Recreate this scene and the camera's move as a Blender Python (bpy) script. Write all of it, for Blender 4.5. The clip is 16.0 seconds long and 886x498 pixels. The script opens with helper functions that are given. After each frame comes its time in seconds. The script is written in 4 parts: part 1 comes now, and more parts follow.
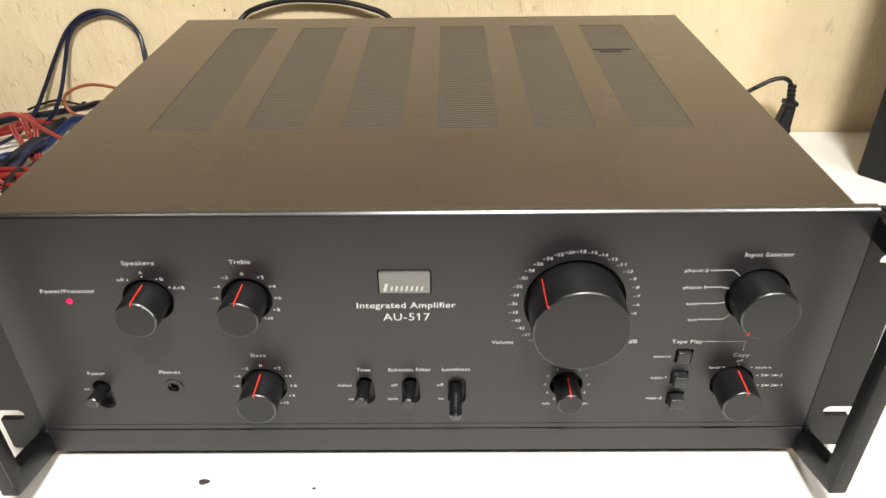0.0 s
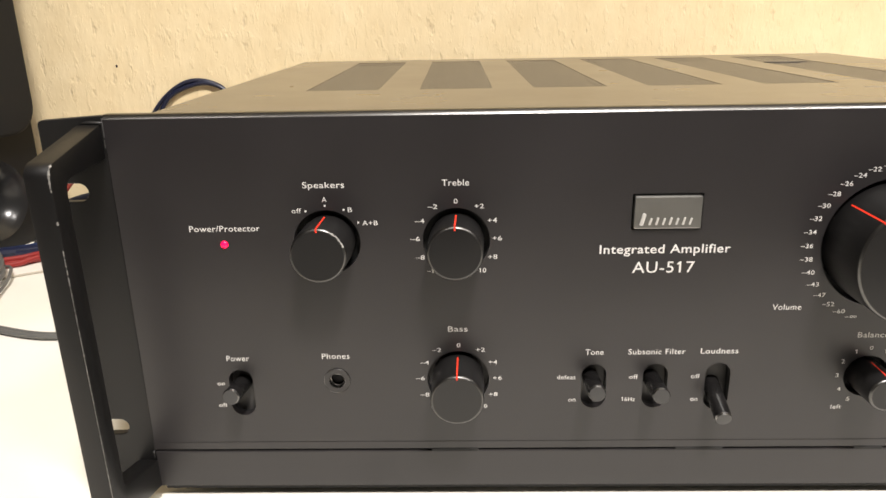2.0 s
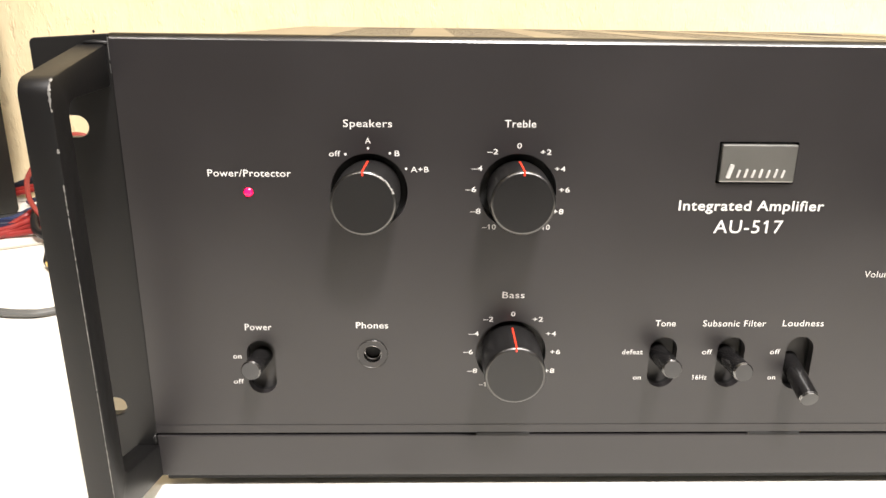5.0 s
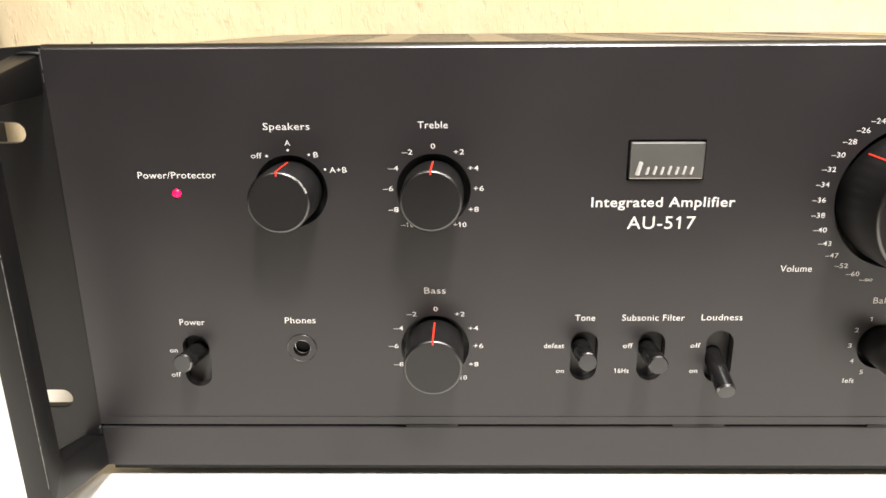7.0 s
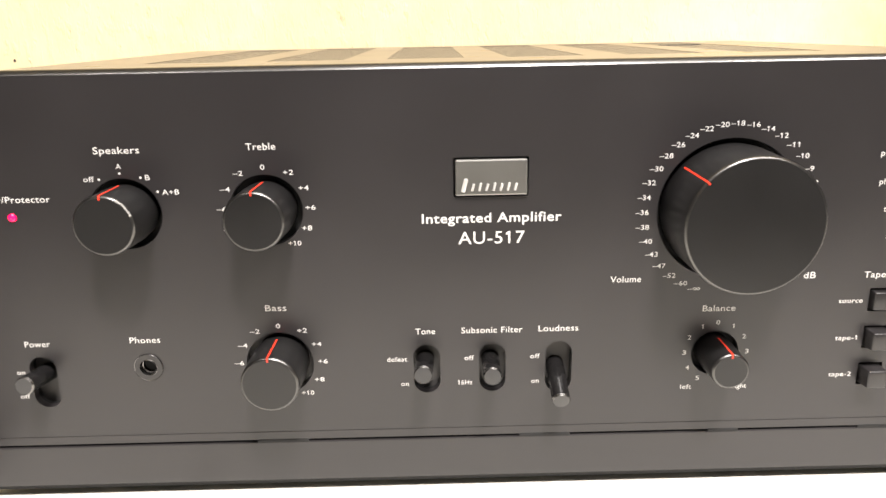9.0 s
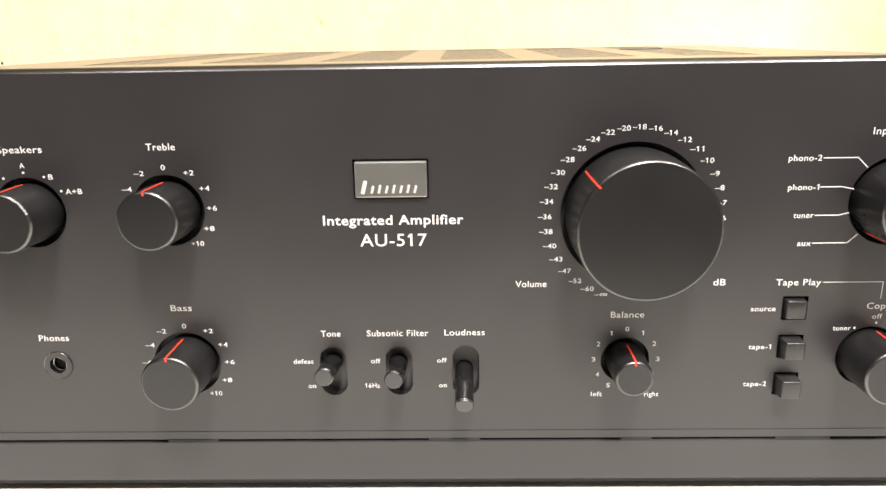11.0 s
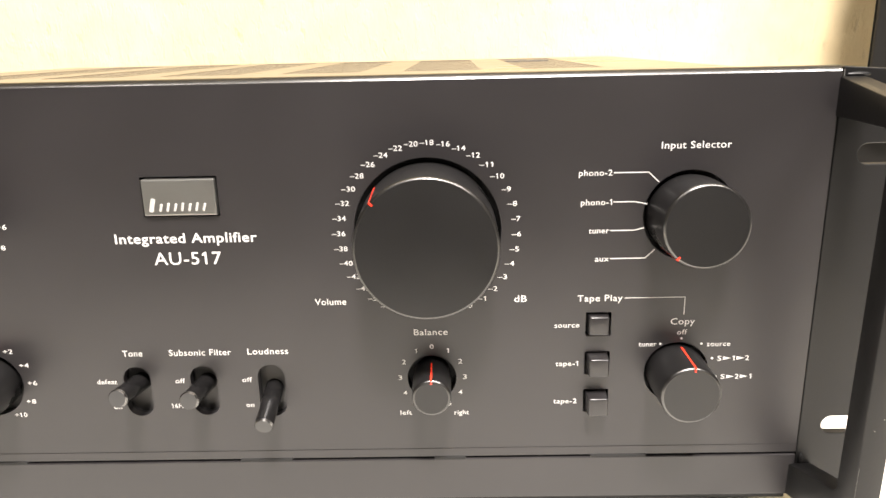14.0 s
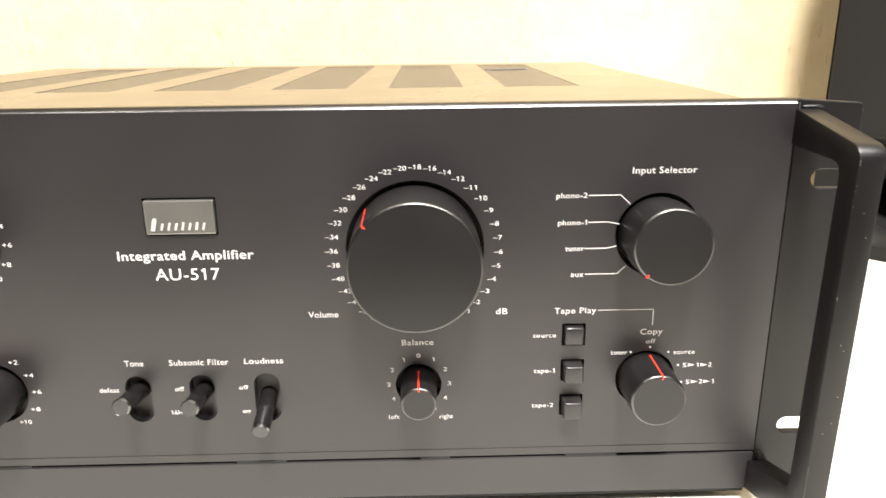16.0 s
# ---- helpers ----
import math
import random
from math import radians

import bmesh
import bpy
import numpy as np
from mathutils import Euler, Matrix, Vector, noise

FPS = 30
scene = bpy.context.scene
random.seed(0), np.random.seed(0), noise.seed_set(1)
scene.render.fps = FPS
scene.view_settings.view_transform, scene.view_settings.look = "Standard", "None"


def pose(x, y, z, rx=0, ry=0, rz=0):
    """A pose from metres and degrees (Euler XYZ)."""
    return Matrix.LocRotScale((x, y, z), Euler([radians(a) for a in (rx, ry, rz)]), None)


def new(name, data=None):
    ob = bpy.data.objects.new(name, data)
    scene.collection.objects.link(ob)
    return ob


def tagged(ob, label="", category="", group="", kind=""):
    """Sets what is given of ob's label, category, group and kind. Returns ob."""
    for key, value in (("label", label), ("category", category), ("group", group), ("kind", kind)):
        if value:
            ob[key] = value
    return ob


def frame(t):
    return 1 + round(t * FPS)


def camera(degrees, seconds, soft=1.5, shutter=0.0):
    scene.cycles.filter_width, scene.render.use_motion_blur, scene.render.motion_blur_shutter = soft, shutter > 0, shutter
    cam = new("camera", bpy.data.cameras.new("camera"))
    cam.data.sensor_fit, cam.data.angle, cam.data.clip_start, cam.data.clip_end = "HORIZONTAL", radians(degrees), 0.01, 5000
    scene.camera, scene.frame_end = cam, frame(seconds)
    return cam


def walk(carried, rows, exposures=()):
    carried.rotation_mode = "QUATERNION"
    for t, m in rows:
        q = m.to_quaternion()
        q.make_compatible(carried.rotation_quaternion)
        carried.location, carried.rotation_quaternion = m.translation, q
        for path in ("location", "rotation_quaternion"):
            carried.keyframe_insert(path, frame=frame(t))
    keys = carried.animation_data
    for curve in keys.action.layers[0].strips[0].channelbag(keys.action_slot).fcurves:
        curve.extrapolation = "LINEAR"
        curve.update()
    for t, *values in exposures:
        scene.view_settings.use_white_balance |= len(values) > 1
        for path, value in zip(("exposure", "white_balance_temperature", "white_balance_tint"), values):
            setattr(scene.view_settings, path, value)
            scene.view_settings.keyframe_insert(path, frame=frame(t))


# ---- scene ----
cam = camera(62.85, 16.0, shutter=0.2)
# seconds, eye, yaw, pitch, roll
PATH = [
    (0, (0.0162, -0.2903, 0.3340), 0.781, -33.033, -0.833),
    (0.5, (-0.0006, -0.2979, 0.2509), 1.115, -26.200, -0.458),
    (1, (-0.0249, -0.3256, 0.1855), 2.462, -16.939, -0.703),
    (1.5, (-0.0477, -0.3037, 0.1813), 2.585, -17.050, -0.700),
    (2, (-0.0853, -0.2650, 0.1991), 1.360, -18.070, -1.070),
    (2.5, (-0.0814, -0.2549, 0.1925), 1.822, -17.495, -1.596),
    (3, (-0.0664, -0.2596, 0.1808), 5.910, -20.715, -1.172),
    (3.5, (-0.1008, -0.2481, 0.1907), 0.510, -18.750, 1.184),
    (4, (-0.1238, -0.2338, 0.1805), -1.801, -18.079, 0.936),
    (4.2, (-0.1229, -0.2321, 0.1757), -2.490, -18.096, 0.749),
    (6.3, (-0.0988, -0.2466, 0.1704), 0.540, -17.188, 0.373),
    (6.5, (-0.0935, -0.2471, 0.1728), 0.558, -17.386, 0.191),
    (7, (-0.0800, -0.2459, 0.1718), 0.762, -17.387, -0.362),
    (7.5, (-0.0664, -0.2460, 0.1741), 0.500, -17.152, -0.810),
    (8, (-0.0521, -0.2467, 0.1746), -0.075, -17.124, -0.923),
    (8.5, (-0.0417, -0.2490, 0.1761), -0.522, -17.119, -0.910),
    (9, (-0.0267, -0.2501, 0.1764), -0.555, -16.917, -1.119),
    (9.2, (-0.0198, -0.2508, 0.1740), -0.558, -16.442, -1.475),
    (11.3, (0.0235, -0.2488, 0.1747), 1.656, -16.487, -1.129),
    (11.5, (0.0290, -0.2501, 0.1752), 1.856, -16.224, -1.310),
    (12, (0.0418, -0.2514, 0.1738), 2.100, -15.912, -1.310),
    (12.5, (0.0493, -0.2507, 0.1702), 2.087, -16.414, -1.167),
    (13, (0.0608, -0.2446, 0.1686), 2.185, -16.604, -1.124),
    (13.5, (0.0760, -0.2440, 0.1724), 1.558, -16.203, -1.138),
    (14, (0.0872, -0.2438, 0.1750), 0.963, -15.791, -1.284),
    (14.5, (0.0950, -0.2410, 0.1722), 0.391, -15.570, -1.613),
    (15, (0.1027, -0.2377, 0.1704), -0.220, -15.757, -1.662),
    (15.5, (0.1106, -0.2506, 0.1749), 0.420, -16.124, -1.788),
    (16, (0.0832, -0.2569, 0.1911), -1.116, -17.035, -0.682),
]
# seconds, stops, kelvin, tint
EXPOSURES = [(0.0, 0.22, 6400, 11), (0.5, -0.15, 6600, 11), (1.0, -0.16, 6640, 12), (1.5, 0.08, 6640, 12), (2.0, 0.28, 6750, 12), (2.5, 0.97, 6500, 11), (3.0, 0.62, 6700, 12), (3.5, 0.54, 6800, 12), (4.0, 1.03, 6600, 11), (5.0, 0.95, 6650, 12), (6.5, 0.65, 6600, 12), (7.0, 0.72, 6600, 12), (9.0, 0.98, 6650, 13), (11.5, 1.1, 6600, 13), (12.0, 1.14, 6520, 13), (12.5, 0.95, 6520, 13), (13.0, 0.82, 6520, 13), (13.5, 1.0, 6800, 13), (14.0, 1.2, 6750, 13), (15.0, 1.3, 6650, 13), (16.0, 1.17, 6600, 12)]
walk(cam, [(t, Matrix.Translation(eye) @ pose(0, 0, 0, 0, 0, yaw) @ pose(0, 0, 0, 90 + pitch, 0, 0) @ pose(0, 0, 0, 0, 0, roll)) for t, eye, yaw, pitch, roll in PATH], EXPOSURES)

# ---- world and light ----
world = bpy.data.worlds.new("room_dark")
scene.world = world
world.use_nodes = True
world.node_tree.nodes["Background"].inputs[0].default_value = (1.0, 0.85, 0.65, 1)
world.node_tree.nodes["Background"].inputs[1].default_value = 0.02


def downlight(x, y, z, watts, size, colour):
    data = bpy.data.lights.new("ceiling_downlight", "AREA")
    data.shape, data.size, data.energy, data.color = "DISK", size, watts, colour
    ob = new("ceiling_downlight", data)
    ob.location = (x, y, z)
    return ob


LAMP = (1.0, 0.975, 0.95)
downlight(-0.80, -0.85, 1.735, 3.0, 0.32, LAMP)
downlight(0.17, -0.85, 1.735, 54.0, 0.32, LAMP)
downlight(1.10, -0.85, 1.735, 22.0, 0.50, LAMP)


# ---- materials ----
def material(name, colour, rough=0.5, metal=0.0, specular=0.5, emit=0.0):
    m = bpy.data.materials.new(name)
    m.use_nodes = True
    b = m.node_tree.nodes["Principled BSDF"]
    b.inputs["Base Color"].default_value = (*colour, 1)
    b.inputs["Roughness"].default_value = rough
    b.inputs["Metallic"].default_value = metal
    b.inputs["Specular IOR Level"].default_value = specular
    if emit:
        b.inputs["Emission Color"].default_value = (*colour, 1)
        b.inputs["Emission Strength"].default_value = emit
    return m


def node(m, kind, **values):
    n = m.node_tree.nodes.new(kind)
    for k, v in values.items():
        n.inputs[k].default_value = v
    return n


def link(m, a, b):
    m.node_tree.links.new(a, b)


def coords(m, scale=(1, 1, 1)):
    c = m.node_tree.nodes.new("ShaderNodeTexCoord")
    p = node(m, "ShaderNodeMapping", Scale=scale)
    link(m, c.outputs["Object"], p.inputs["Vector"])
    return p.outputs["Vector"]


def noise_tex(m, vector, scale, detail=4.0, rough=0.55):
    n = node(m, "ShaderNodeTexNoise", Scale=scale, Detail=detail, Roughness=rough)
    link(m, vector, n.inputs["Vector"])
    return n.outputs["Fac"]


def ramp(m, fac, stops):
    r = m.node_tree.nodes.new("ShaderNodeValToRGB")
    e = r.color_ramp.elements
    e[0].position, e[0].color = stops[0][0], (*stops[0][1], 1)
    e[1].position, e[1].color = stops[-1][0], (*stops[-1][1], 1)
    for p, c in stops[1:-1]:
        e.new(p).color = (*c, 1)
    link(m, fac, r.inputs["Fac"])
    return r.outputs["Color"]


def span(m, fac, low, high, a=0.0, b=1.0):
    r = m.node_tree.nodes.new("ShaderNodeMapRange")
    for i, v in enumerate((low, high, a, b)):
        r.inputs[i + 1].default_value = v
    link(m, fac, r.inputs[0])
    return r.outputs[0]


def bump(m, height, strength, distance, chain=None):
    n = node(m, "ShaderNodeBump", Strength=strength, Distance=distance)
    link(m, height, n.inputs["Height"])
    if chain:
        link(m, chain, n.inputs["Normal"])
    return n.outputs["Normal"]


def shader(m):
    return m.node_tree.nodes["Principled BSDF"].inputs


def satin(name, colour, rough, grain=900.0, amount=0.05, metal=0.0, smudge=0.08, specular=0.5, coat=0.0):
    """Black anodised or painted metal: fine grain, faint smudges in the gloss."""
    m = material(name, colour, rough, metal, specular)
    shader(m)["Coat Weight"].default_value = coat
    shader(m)["Coat Roughness"].default_value = 0.15
    v = coords(m)
    fine = noise_tex(m, v, grain, 2)
    broad = noise_tex(m, v, 14.0, 5)
    link(m, span(m, broad, 0.3, 0.7, rough - smudge, rough + smudge), shader(m)["Roughness"])
    link(m, ramp(m, broad, [(0.3, tuple(c * 0.85 for c in colour)), (0.7, tuple(c * 1.15 for c in colour))]), shader(m)["Base Color"])
    link(m, bump(m, fine, amount, 0.0004), shader(m)["Normal"])
    return m


PANEL = satin("black_anodised_panel", (0.0165, 0.0146, 0.0151), 0.39, smudge=0.03, specular=0.64)
STRIP = satin("black_painted_strip", (0.0165, 0.0146, 0.0151), 0.39, smudge=0.03, specular=0.64)
COVER = satin("black_textured_cover", (0.081, 0.065, 0.061), 0.29, 1500.0, 0.012, metal=1.0, smudge=0.03, coat=0.35)
EAR = satin("black_painted_ear", (0.0064, 0.0061, 0.0060), 0.42, 700.0, 0.06, specular=0.40)
GRIP = satin("black_painted_steel", (0.0046, 0.0043, 0.0043), 0.44, 700.0, 0.08, specular=0.36)
KNOB = satin("black_satin_knob", (0.0110, 0.0105, 0.0105), 0.33, 1200.0, 0.0)
CAP = satin("dark_spun_knob_face", (0.0085, 0.0082, 0.0082), 0.36, 1600.0, 0.03, specular=0.48)
SLAT = satin("black_vent_slat", (0.026, 0.0224, 0.021), 0.42, 1500.0, 0.010, specular=0.6, coat=0.22)
PAINT = satin("unseen_wall_dull_grey", (0.13, 0.125, 0.12), 0.8, 80.0, 0.1)
RIM = material("polished_dark_rim", (0.115, 0.113, 0.110), 0.32, 1.0)
LEVER = satin("black_plastic_lever", (0.009, 0.0086, 0.0086), 0.18, 1200.0, 0.005)
LEVER_TIP = satin("worn_grey_lever_tip", (0.045, 0.044, 0.043), 0.45, 1200.0, 0.05)
INNER = material("dark_inner_plate", (0.055, 0.052, 0.05), 0.5)
# near-black stands for the shade inside wells, holes and gaps; also black rubber
DARK = material("shade_black_and_rubber", (0.006, 0.006, 0.006), 0.7)
INK = material("white_printed_ink", (0.68, 0.67, 0.645), 0.5)
RED = material("red_pointer_paint", (0.80, 0.045, 0.02), 0.45)
LED = material("red_lit_lens", (1.0, 0.004, 0.07), 0.3, emit=1.1)
TRIM = material("bright_panel_edge", (0.12, 0.118, 0.115), 0.26, 1.0)
BUTTON = satin("black_satin_button", (0.0150, 0.0135, 0.0138), 0.33, 1200.0, 0.03, smudge=0.03, specular=0.6)
BADGE = satin("brushed_grey_badge", (0.275, 0.272, 0.257), 0.38, 1200.0, 0.03, metal=0.9)
SILVER = material("raised_silver_mark", (0.66, 0.65, 0.625), 0.36, 0.5)
CHROME = material("nickel_plate", (0.24, 0.235, 0.23), 0.24, 1.0)
SCRAPED = material("scraped_grey_paint", (0.13, 0.128, 0.122), 0.5)
BARE = material("bare_worn_metal", (0.25, 0.243, 0.232), 0.45, 0.6)
GRILLE = satin("dark_speaker_grille", (0.012, 0.012, 0.012), 0.7, 2500.0, 0.3, specular=0.25)
BOX = satin("black_speaker_cabinet", (0.0090, 0.0088, 0.0086), 0.48, 900.0, 0.08, specular=0.28)
PORT = material("glossy_black_port", (0.02, 0.02, 0.02), 0.22)
BLUE_WIRE = material("blue_cable_sheath", (0.010, 0.022, 0.075), 0.4)
NAVY_WIRE = material("navy_cable_sheath", (0.007, 0.010, 0.032), 0.4)
RED_WIRE = material("red_cable_sheath", (0.24, 0.018, 0.015), 0.42)
RUST_WIRE = material("clear_red_copper_cable", (0.27, 0.040, 0.028), 0.35)
GREY_WIRE = material("grey_cable_sheath", (0.105, 0.105, 0.10), 0.45)
SLATE_WIRE = material("slate_cable_sheath", (0.012, 0.014, 0.022), 0.45)
COPPER_WIRE = material("orange_copper_cable", (0.27, 0.085, 0.032), 0.4)
PALE_WIRE = material("pale_wire_sheath", (0.42, 0.38, 0.31), 0.5)
BLACK_WIRE = material("black_cable_sheath", (0.010, 0.010, 0.010), 0.48, specular=0.3)
GOLD = material("gold_plated_tip", (0.85, 0.60, 0.22), 0.2, 1.0)
FLOOR = satin("brown_floor", (0.06, 0.045, 0.035), 0.5, 60.0, 0.1)
CEILING = satin("off_white_ceiling", (0.72, 0.68, 0.60), 0.8, 80.0, 0.1)
CHIP = satin("dark_brown_stain", (0.05, 0.035, 0.03), 0.6, 600.0, 0.3)


def plaster():
    """Cream trowelled plaster: soft mottling, short vertical drags, torn pits with shade painted in."""
    m = material("cream_trowelled_plaster", (0.78, 0.66, 0.44), 0.8, specular=0.25)
    tall = coords(m, (1, 1, 0.42))
    plain = coords(m)
    drag = noise_tex(m, tall, 52.0, 4, 0.55)
    clump = span(m, noise_tex(m, tall, 150.0, 4, 0.6), 0.54, 0.66)
    fine = noise_tex(m, plain, 520.0, 3)
    broad = noise_tex(m, plain, 11.0, 3)
    tone = ramp(m, noise_tex(m, plain, 22.0, 6, 0.65), [(0.30, (0.775, 0.625, 0.38)), (0.52, (0.815, 0.67, 0.42)), (0.72, (0.855, 0.715, 0.465))])
    pits = span(m, noise_tex(m, tall, 95.0, 3, 0.6), 0.60, 0.72)
    mix = m.node_tree.nodes.new("ShaderNodeMix")
    mix.data_type = "RGBA"
    link(m, span(m, pits, 0.3, 1.0, 0.0, 0.36), mix.inputs["Factor"])
    link(m, tone, mix.inputs["A"])
    # darker colour puts the shade of the relief into the pits
    mix.inputs["B"].default_value = (0.47, 0.36, 0.23, 1)
    link(m, mix.outputs["Result"], shader(m)["Base Color"])
    a = bump(m, broad, 0.25, 0.0050)
    b = bump(m, drag, 0.58, 0.0030, a)
    c = bump(m, clump, 0.40, 0.0011, b)
    d = bump(m, span(m, pits, 0.0, 1.0, 1.0, 0.0), 0.5, 0.0016, c)
    link(m, bump(m, fine, 0.2, 0.0004, d), shader(m)["Normal"])
    return m


def laminate():
    """White painted tabletop, slightly warm, with faint stains."""
    m = material("white_painted_tabletop", (0.78, 0.76, 0.70), 0.38)
    broad = noise_tex(m, coords(m), 7.0, 6)
    fine = noise_tex(m, coords(m), 160.0, 4)
    link(m, ramp(m, broad, [(0.3, (0.775, 0.753, 0.685)), (0.65, (0.825, 0.806, 0.745))]), shader(m)["Base Color"])
    link(m, span(m, broad, 0.3, 0.7, 0.32, 0.48), shader(m)["Roughness"])
    link(m, bump(m, fine, 0.08, 0.0006), shader(m)["Normal"])
    return m


PLASTER, TABLE = plaster(), laminate()


# ---- building helpers ----
def part(name, bm, mat, parent=None, label="", smooth=False):
    me = bpy.data.meshes.new(name)
    bmesh.ops.recalc_face_normals(bm, faces=bm.faces[:])
    bm.to_mesh(me)
    bm.free()
    me.materials.append(mat)
    if smooth:
        me.shade_smooth()
        me.set_sharp_from_angle(angle=radians(35))
    ob = new(name, me)
    if parent:
        ob.parent = parent
    return tagged(ob, label) if label else ob


def thing(name, label, category, at=(0, 0, 0), turn=0.0, group="", kind=""):
    ob = new(name)
    ob.empty_display_size = 0.02
    ob.matrix_basis = pose(*at, 0, 0, turn)
    return tagged(ob, label, category, group, kind)


def box(x0, x1, y0, y1, z0, z1, bevel=0.0, segments=2):
    bm = bmesh.new()
    bmesh.ops.create_cube(bm, size=1, matrix=Matrix.LocRotScale(((x0 + x1) / 2, (y0 + y1) / 2, (z0 + z1) / 2), None, (x1 - x0, y1 - y0, z1 - z0)))
    if bevel:
        bmesh.ops.bevel(bm, geom=bm.edges[:], offset=bevel, segments=segments, affect="EDGES", profile=0.5)
    return bm


def lathe(profile, centre=(0, 0, 0), steps=48, matrix=None):
    """Turns a profile of (radius, forward) round the axis that points at the viewer (-y)."""
    bm = bmesh.new()
    rings = []
    for r, f in profile:
        if r < 1e-6:
            rings.append([bm.verts.new((0, -f, 0))])
        else:
            rings.append([bm.verts.new((r * math.sin(a), -f, r * math.cos(a))) for a in (2 * math.pi * i / steps for i in range(steps))])
    for a, b in zip(rings, rings[1:]):
        for i in range(steps):
            j = (i + 1) % steps
            quad = [a[i % len(a)], a[j % len(a)], b[j % len(b)], b[i % len(b)]]
            seen = list(dict.fromkeys(quad))
            if len(seen) > 2:
                bm.faces.new(seen)
    bmesh.ops.transform(bm, matrix=(matrix or Matrix.Identity(4)), verts=bm.verts[:])
    bmesh.ops.translate(bm, vec=centre, verts=bm.verts[:])
    return bm


def ring2(cx, cz, r, steps=40):
    return [(cx + r * math.sin(2 * math.pi * i / steps), cz + r * math.cos(2 * math.pi * i / steps)) for i in range(steps)]


def rect2(x0, x1, z0, z1, r=0.0, steps=4):
    if not r:
        return [(x0, z0), (x1, z0), (x1, z1), (x0, z1)]
    out = []
    for cx, cz, a0 in ((x1 - r, z0 + r, -90), (x1 - r, z1 - r, 0), (x0 + r, z1 - r, 90), (x0 + r, z0 + r, 180)):
        out += [(cx + r * math.cos(radians(a0 + 90 * i / steps)), cz + r * math.sin(radians(a0 + 90 * i / steps))) for i in range(steps + 1)]
    return out


def plate(outer, holes, y0, y1):
    """A flat plate in the x-z plane with holes right through it, from y0 (front) to y1."""
    bm = bmesh.new()
    edges = []
    for loop in (outer, *holes):
        vs = [bm.verts.new((x, y0, z)) for x, z in loop]
        edges += [bm.edges.new((a, b)) for a, b in zip(vs, vs[1:] + vs[:1])]
    bmesh.ops.triangle_fill(bm, use_beauty=True, use_dissolve=False, edges=edges)
    made = bmesh.ops.extrude_face_region(bm, geom=bm.faces[:])
    bmesh.ops.translate(bm, vec=(0, y1 - y0, 0), verts=[v for v in made["geom"] if isinstance(v, bmesh.types.BMVert)])
    return bm


def turned(bm, m):
    bmesh.ops.transform(bm, matrix=m, verts=bm.verts[:])
    return bm


def joined(*bms):
    out = bmesh.new()
    for b in bms:
        me = bpy.data.meshes.new("scrap")
        b.to_mesh(me)
        b.free()
        out.from_mesh(me)
        bpy.data.meshes.remove(me)
    return out


def sweep(points, radius, steps=10, sub=8):
    """A round cable through points, as a mesh."""
    p = [Vector(q) for q in points]
    p = [p[0] * 2 - p[1]] + p + [p[-1] * 2 - p[-2]]
    line = []
    for a, b, c, d in zip(p, p[1:], p[2:], p[3:]):
        for i in range(sub):
            t = i / sub
            line.append(0.5 * ((2 * b) + (c - a) * t + (2 * a - 5 * b + 4 * c - d) * t * t + (3 * b - a - 3 * c + d) * t ** 3))
    line.append(p[-2])
    bm = bmesh.new()
    rings, side = [], None
    for i, q in enumerate(line):
        ahead = (line[min(i + 1, len(line) - 1)] - line[max(i - 1, 0)]).normalized()
        side = (side - ahead * side.dot(ahead)).normalized() if side else ahead.orthogonal().normalized()
        up = ahead.cross(side)
        rings.append([bm.verts.new(q + radius * (math.cos(a) * side + math.sin(a) * up)) for a in (2 * math.pi * k / steps for k in range(steps))])
    for a, b in zip(rings, rings[1:]):
        for k in range(steps):
            bm.faces.new((a[k], a[(k + 1) % steps], b[(k + 1) % steps], b[k]))
    bm.faces.new(rings[0][::-1])
    bm.faces.new(rings[-1])
    return bm


# ---- the room ----
WALL_Y = 0.458


def slab(name, bm, mat, label, category):
    return tagged(part(name, bm, mat), label, category, kind="structure")


wall = slab("wall_north", box(-1.9, 1.9, 0, 0.12, -0.76, 1.75), PLASTER, "cream trowelled plaster wall behind the table", "wall")
wall.matrix_basis = pose(0, WALL_Y, 0)
PITS = [(-0.4180, 0.1548, 0.7), (-0.2431, 0.1435, 0.45), (-0.2124, 0.1387, 0.6)]
# unseen room shell, added; grey walls and dark floor dim the faceplate's reflections
slab("wall_south", box(-2.0, 2.0, -3.32, -3.20, -0.76, 1.75), PAINT, "unseen plain grey wall added across the room to dim reflections", "wall")
slab("wall_west", box(-2.0, -1.88, -3.20, 0.66, -0.76, 1.75), PAINT, "unseen plain grey side wall added to dim reflections", "wall")
slab("wall_east", box(1.88, 2.0, -3.20, 0.66, -0.76, 1.75), PAINT, "unseen plain grey side wall added to dim reflections", "wall")
slab("floor", box(-2.0, 2.0, -3.32, 0.66, -0.86, -0.76), FLOOR, "unseen plain dark brown floor under the table", "floor")
slab("ceiling", box(-2.0, 2.0, -3.32, 0.66, 1.75, 1.85), CEILING, "unseen plain off-white ceiling", "ceiling")

for x, z, w in PITS:
    part("plaster_pit", turned(lathe([(0, 0.0001), (0.0016, 0.0001), (0.0019, -0.0002), (0, -0.0002)], steps=9), Matrix.Translation((x, 0, z)) @ Matrix.Diagonal((w, 1, 1.3 * w, 1))), CHIP, wall, "small dark pit in the plaster")

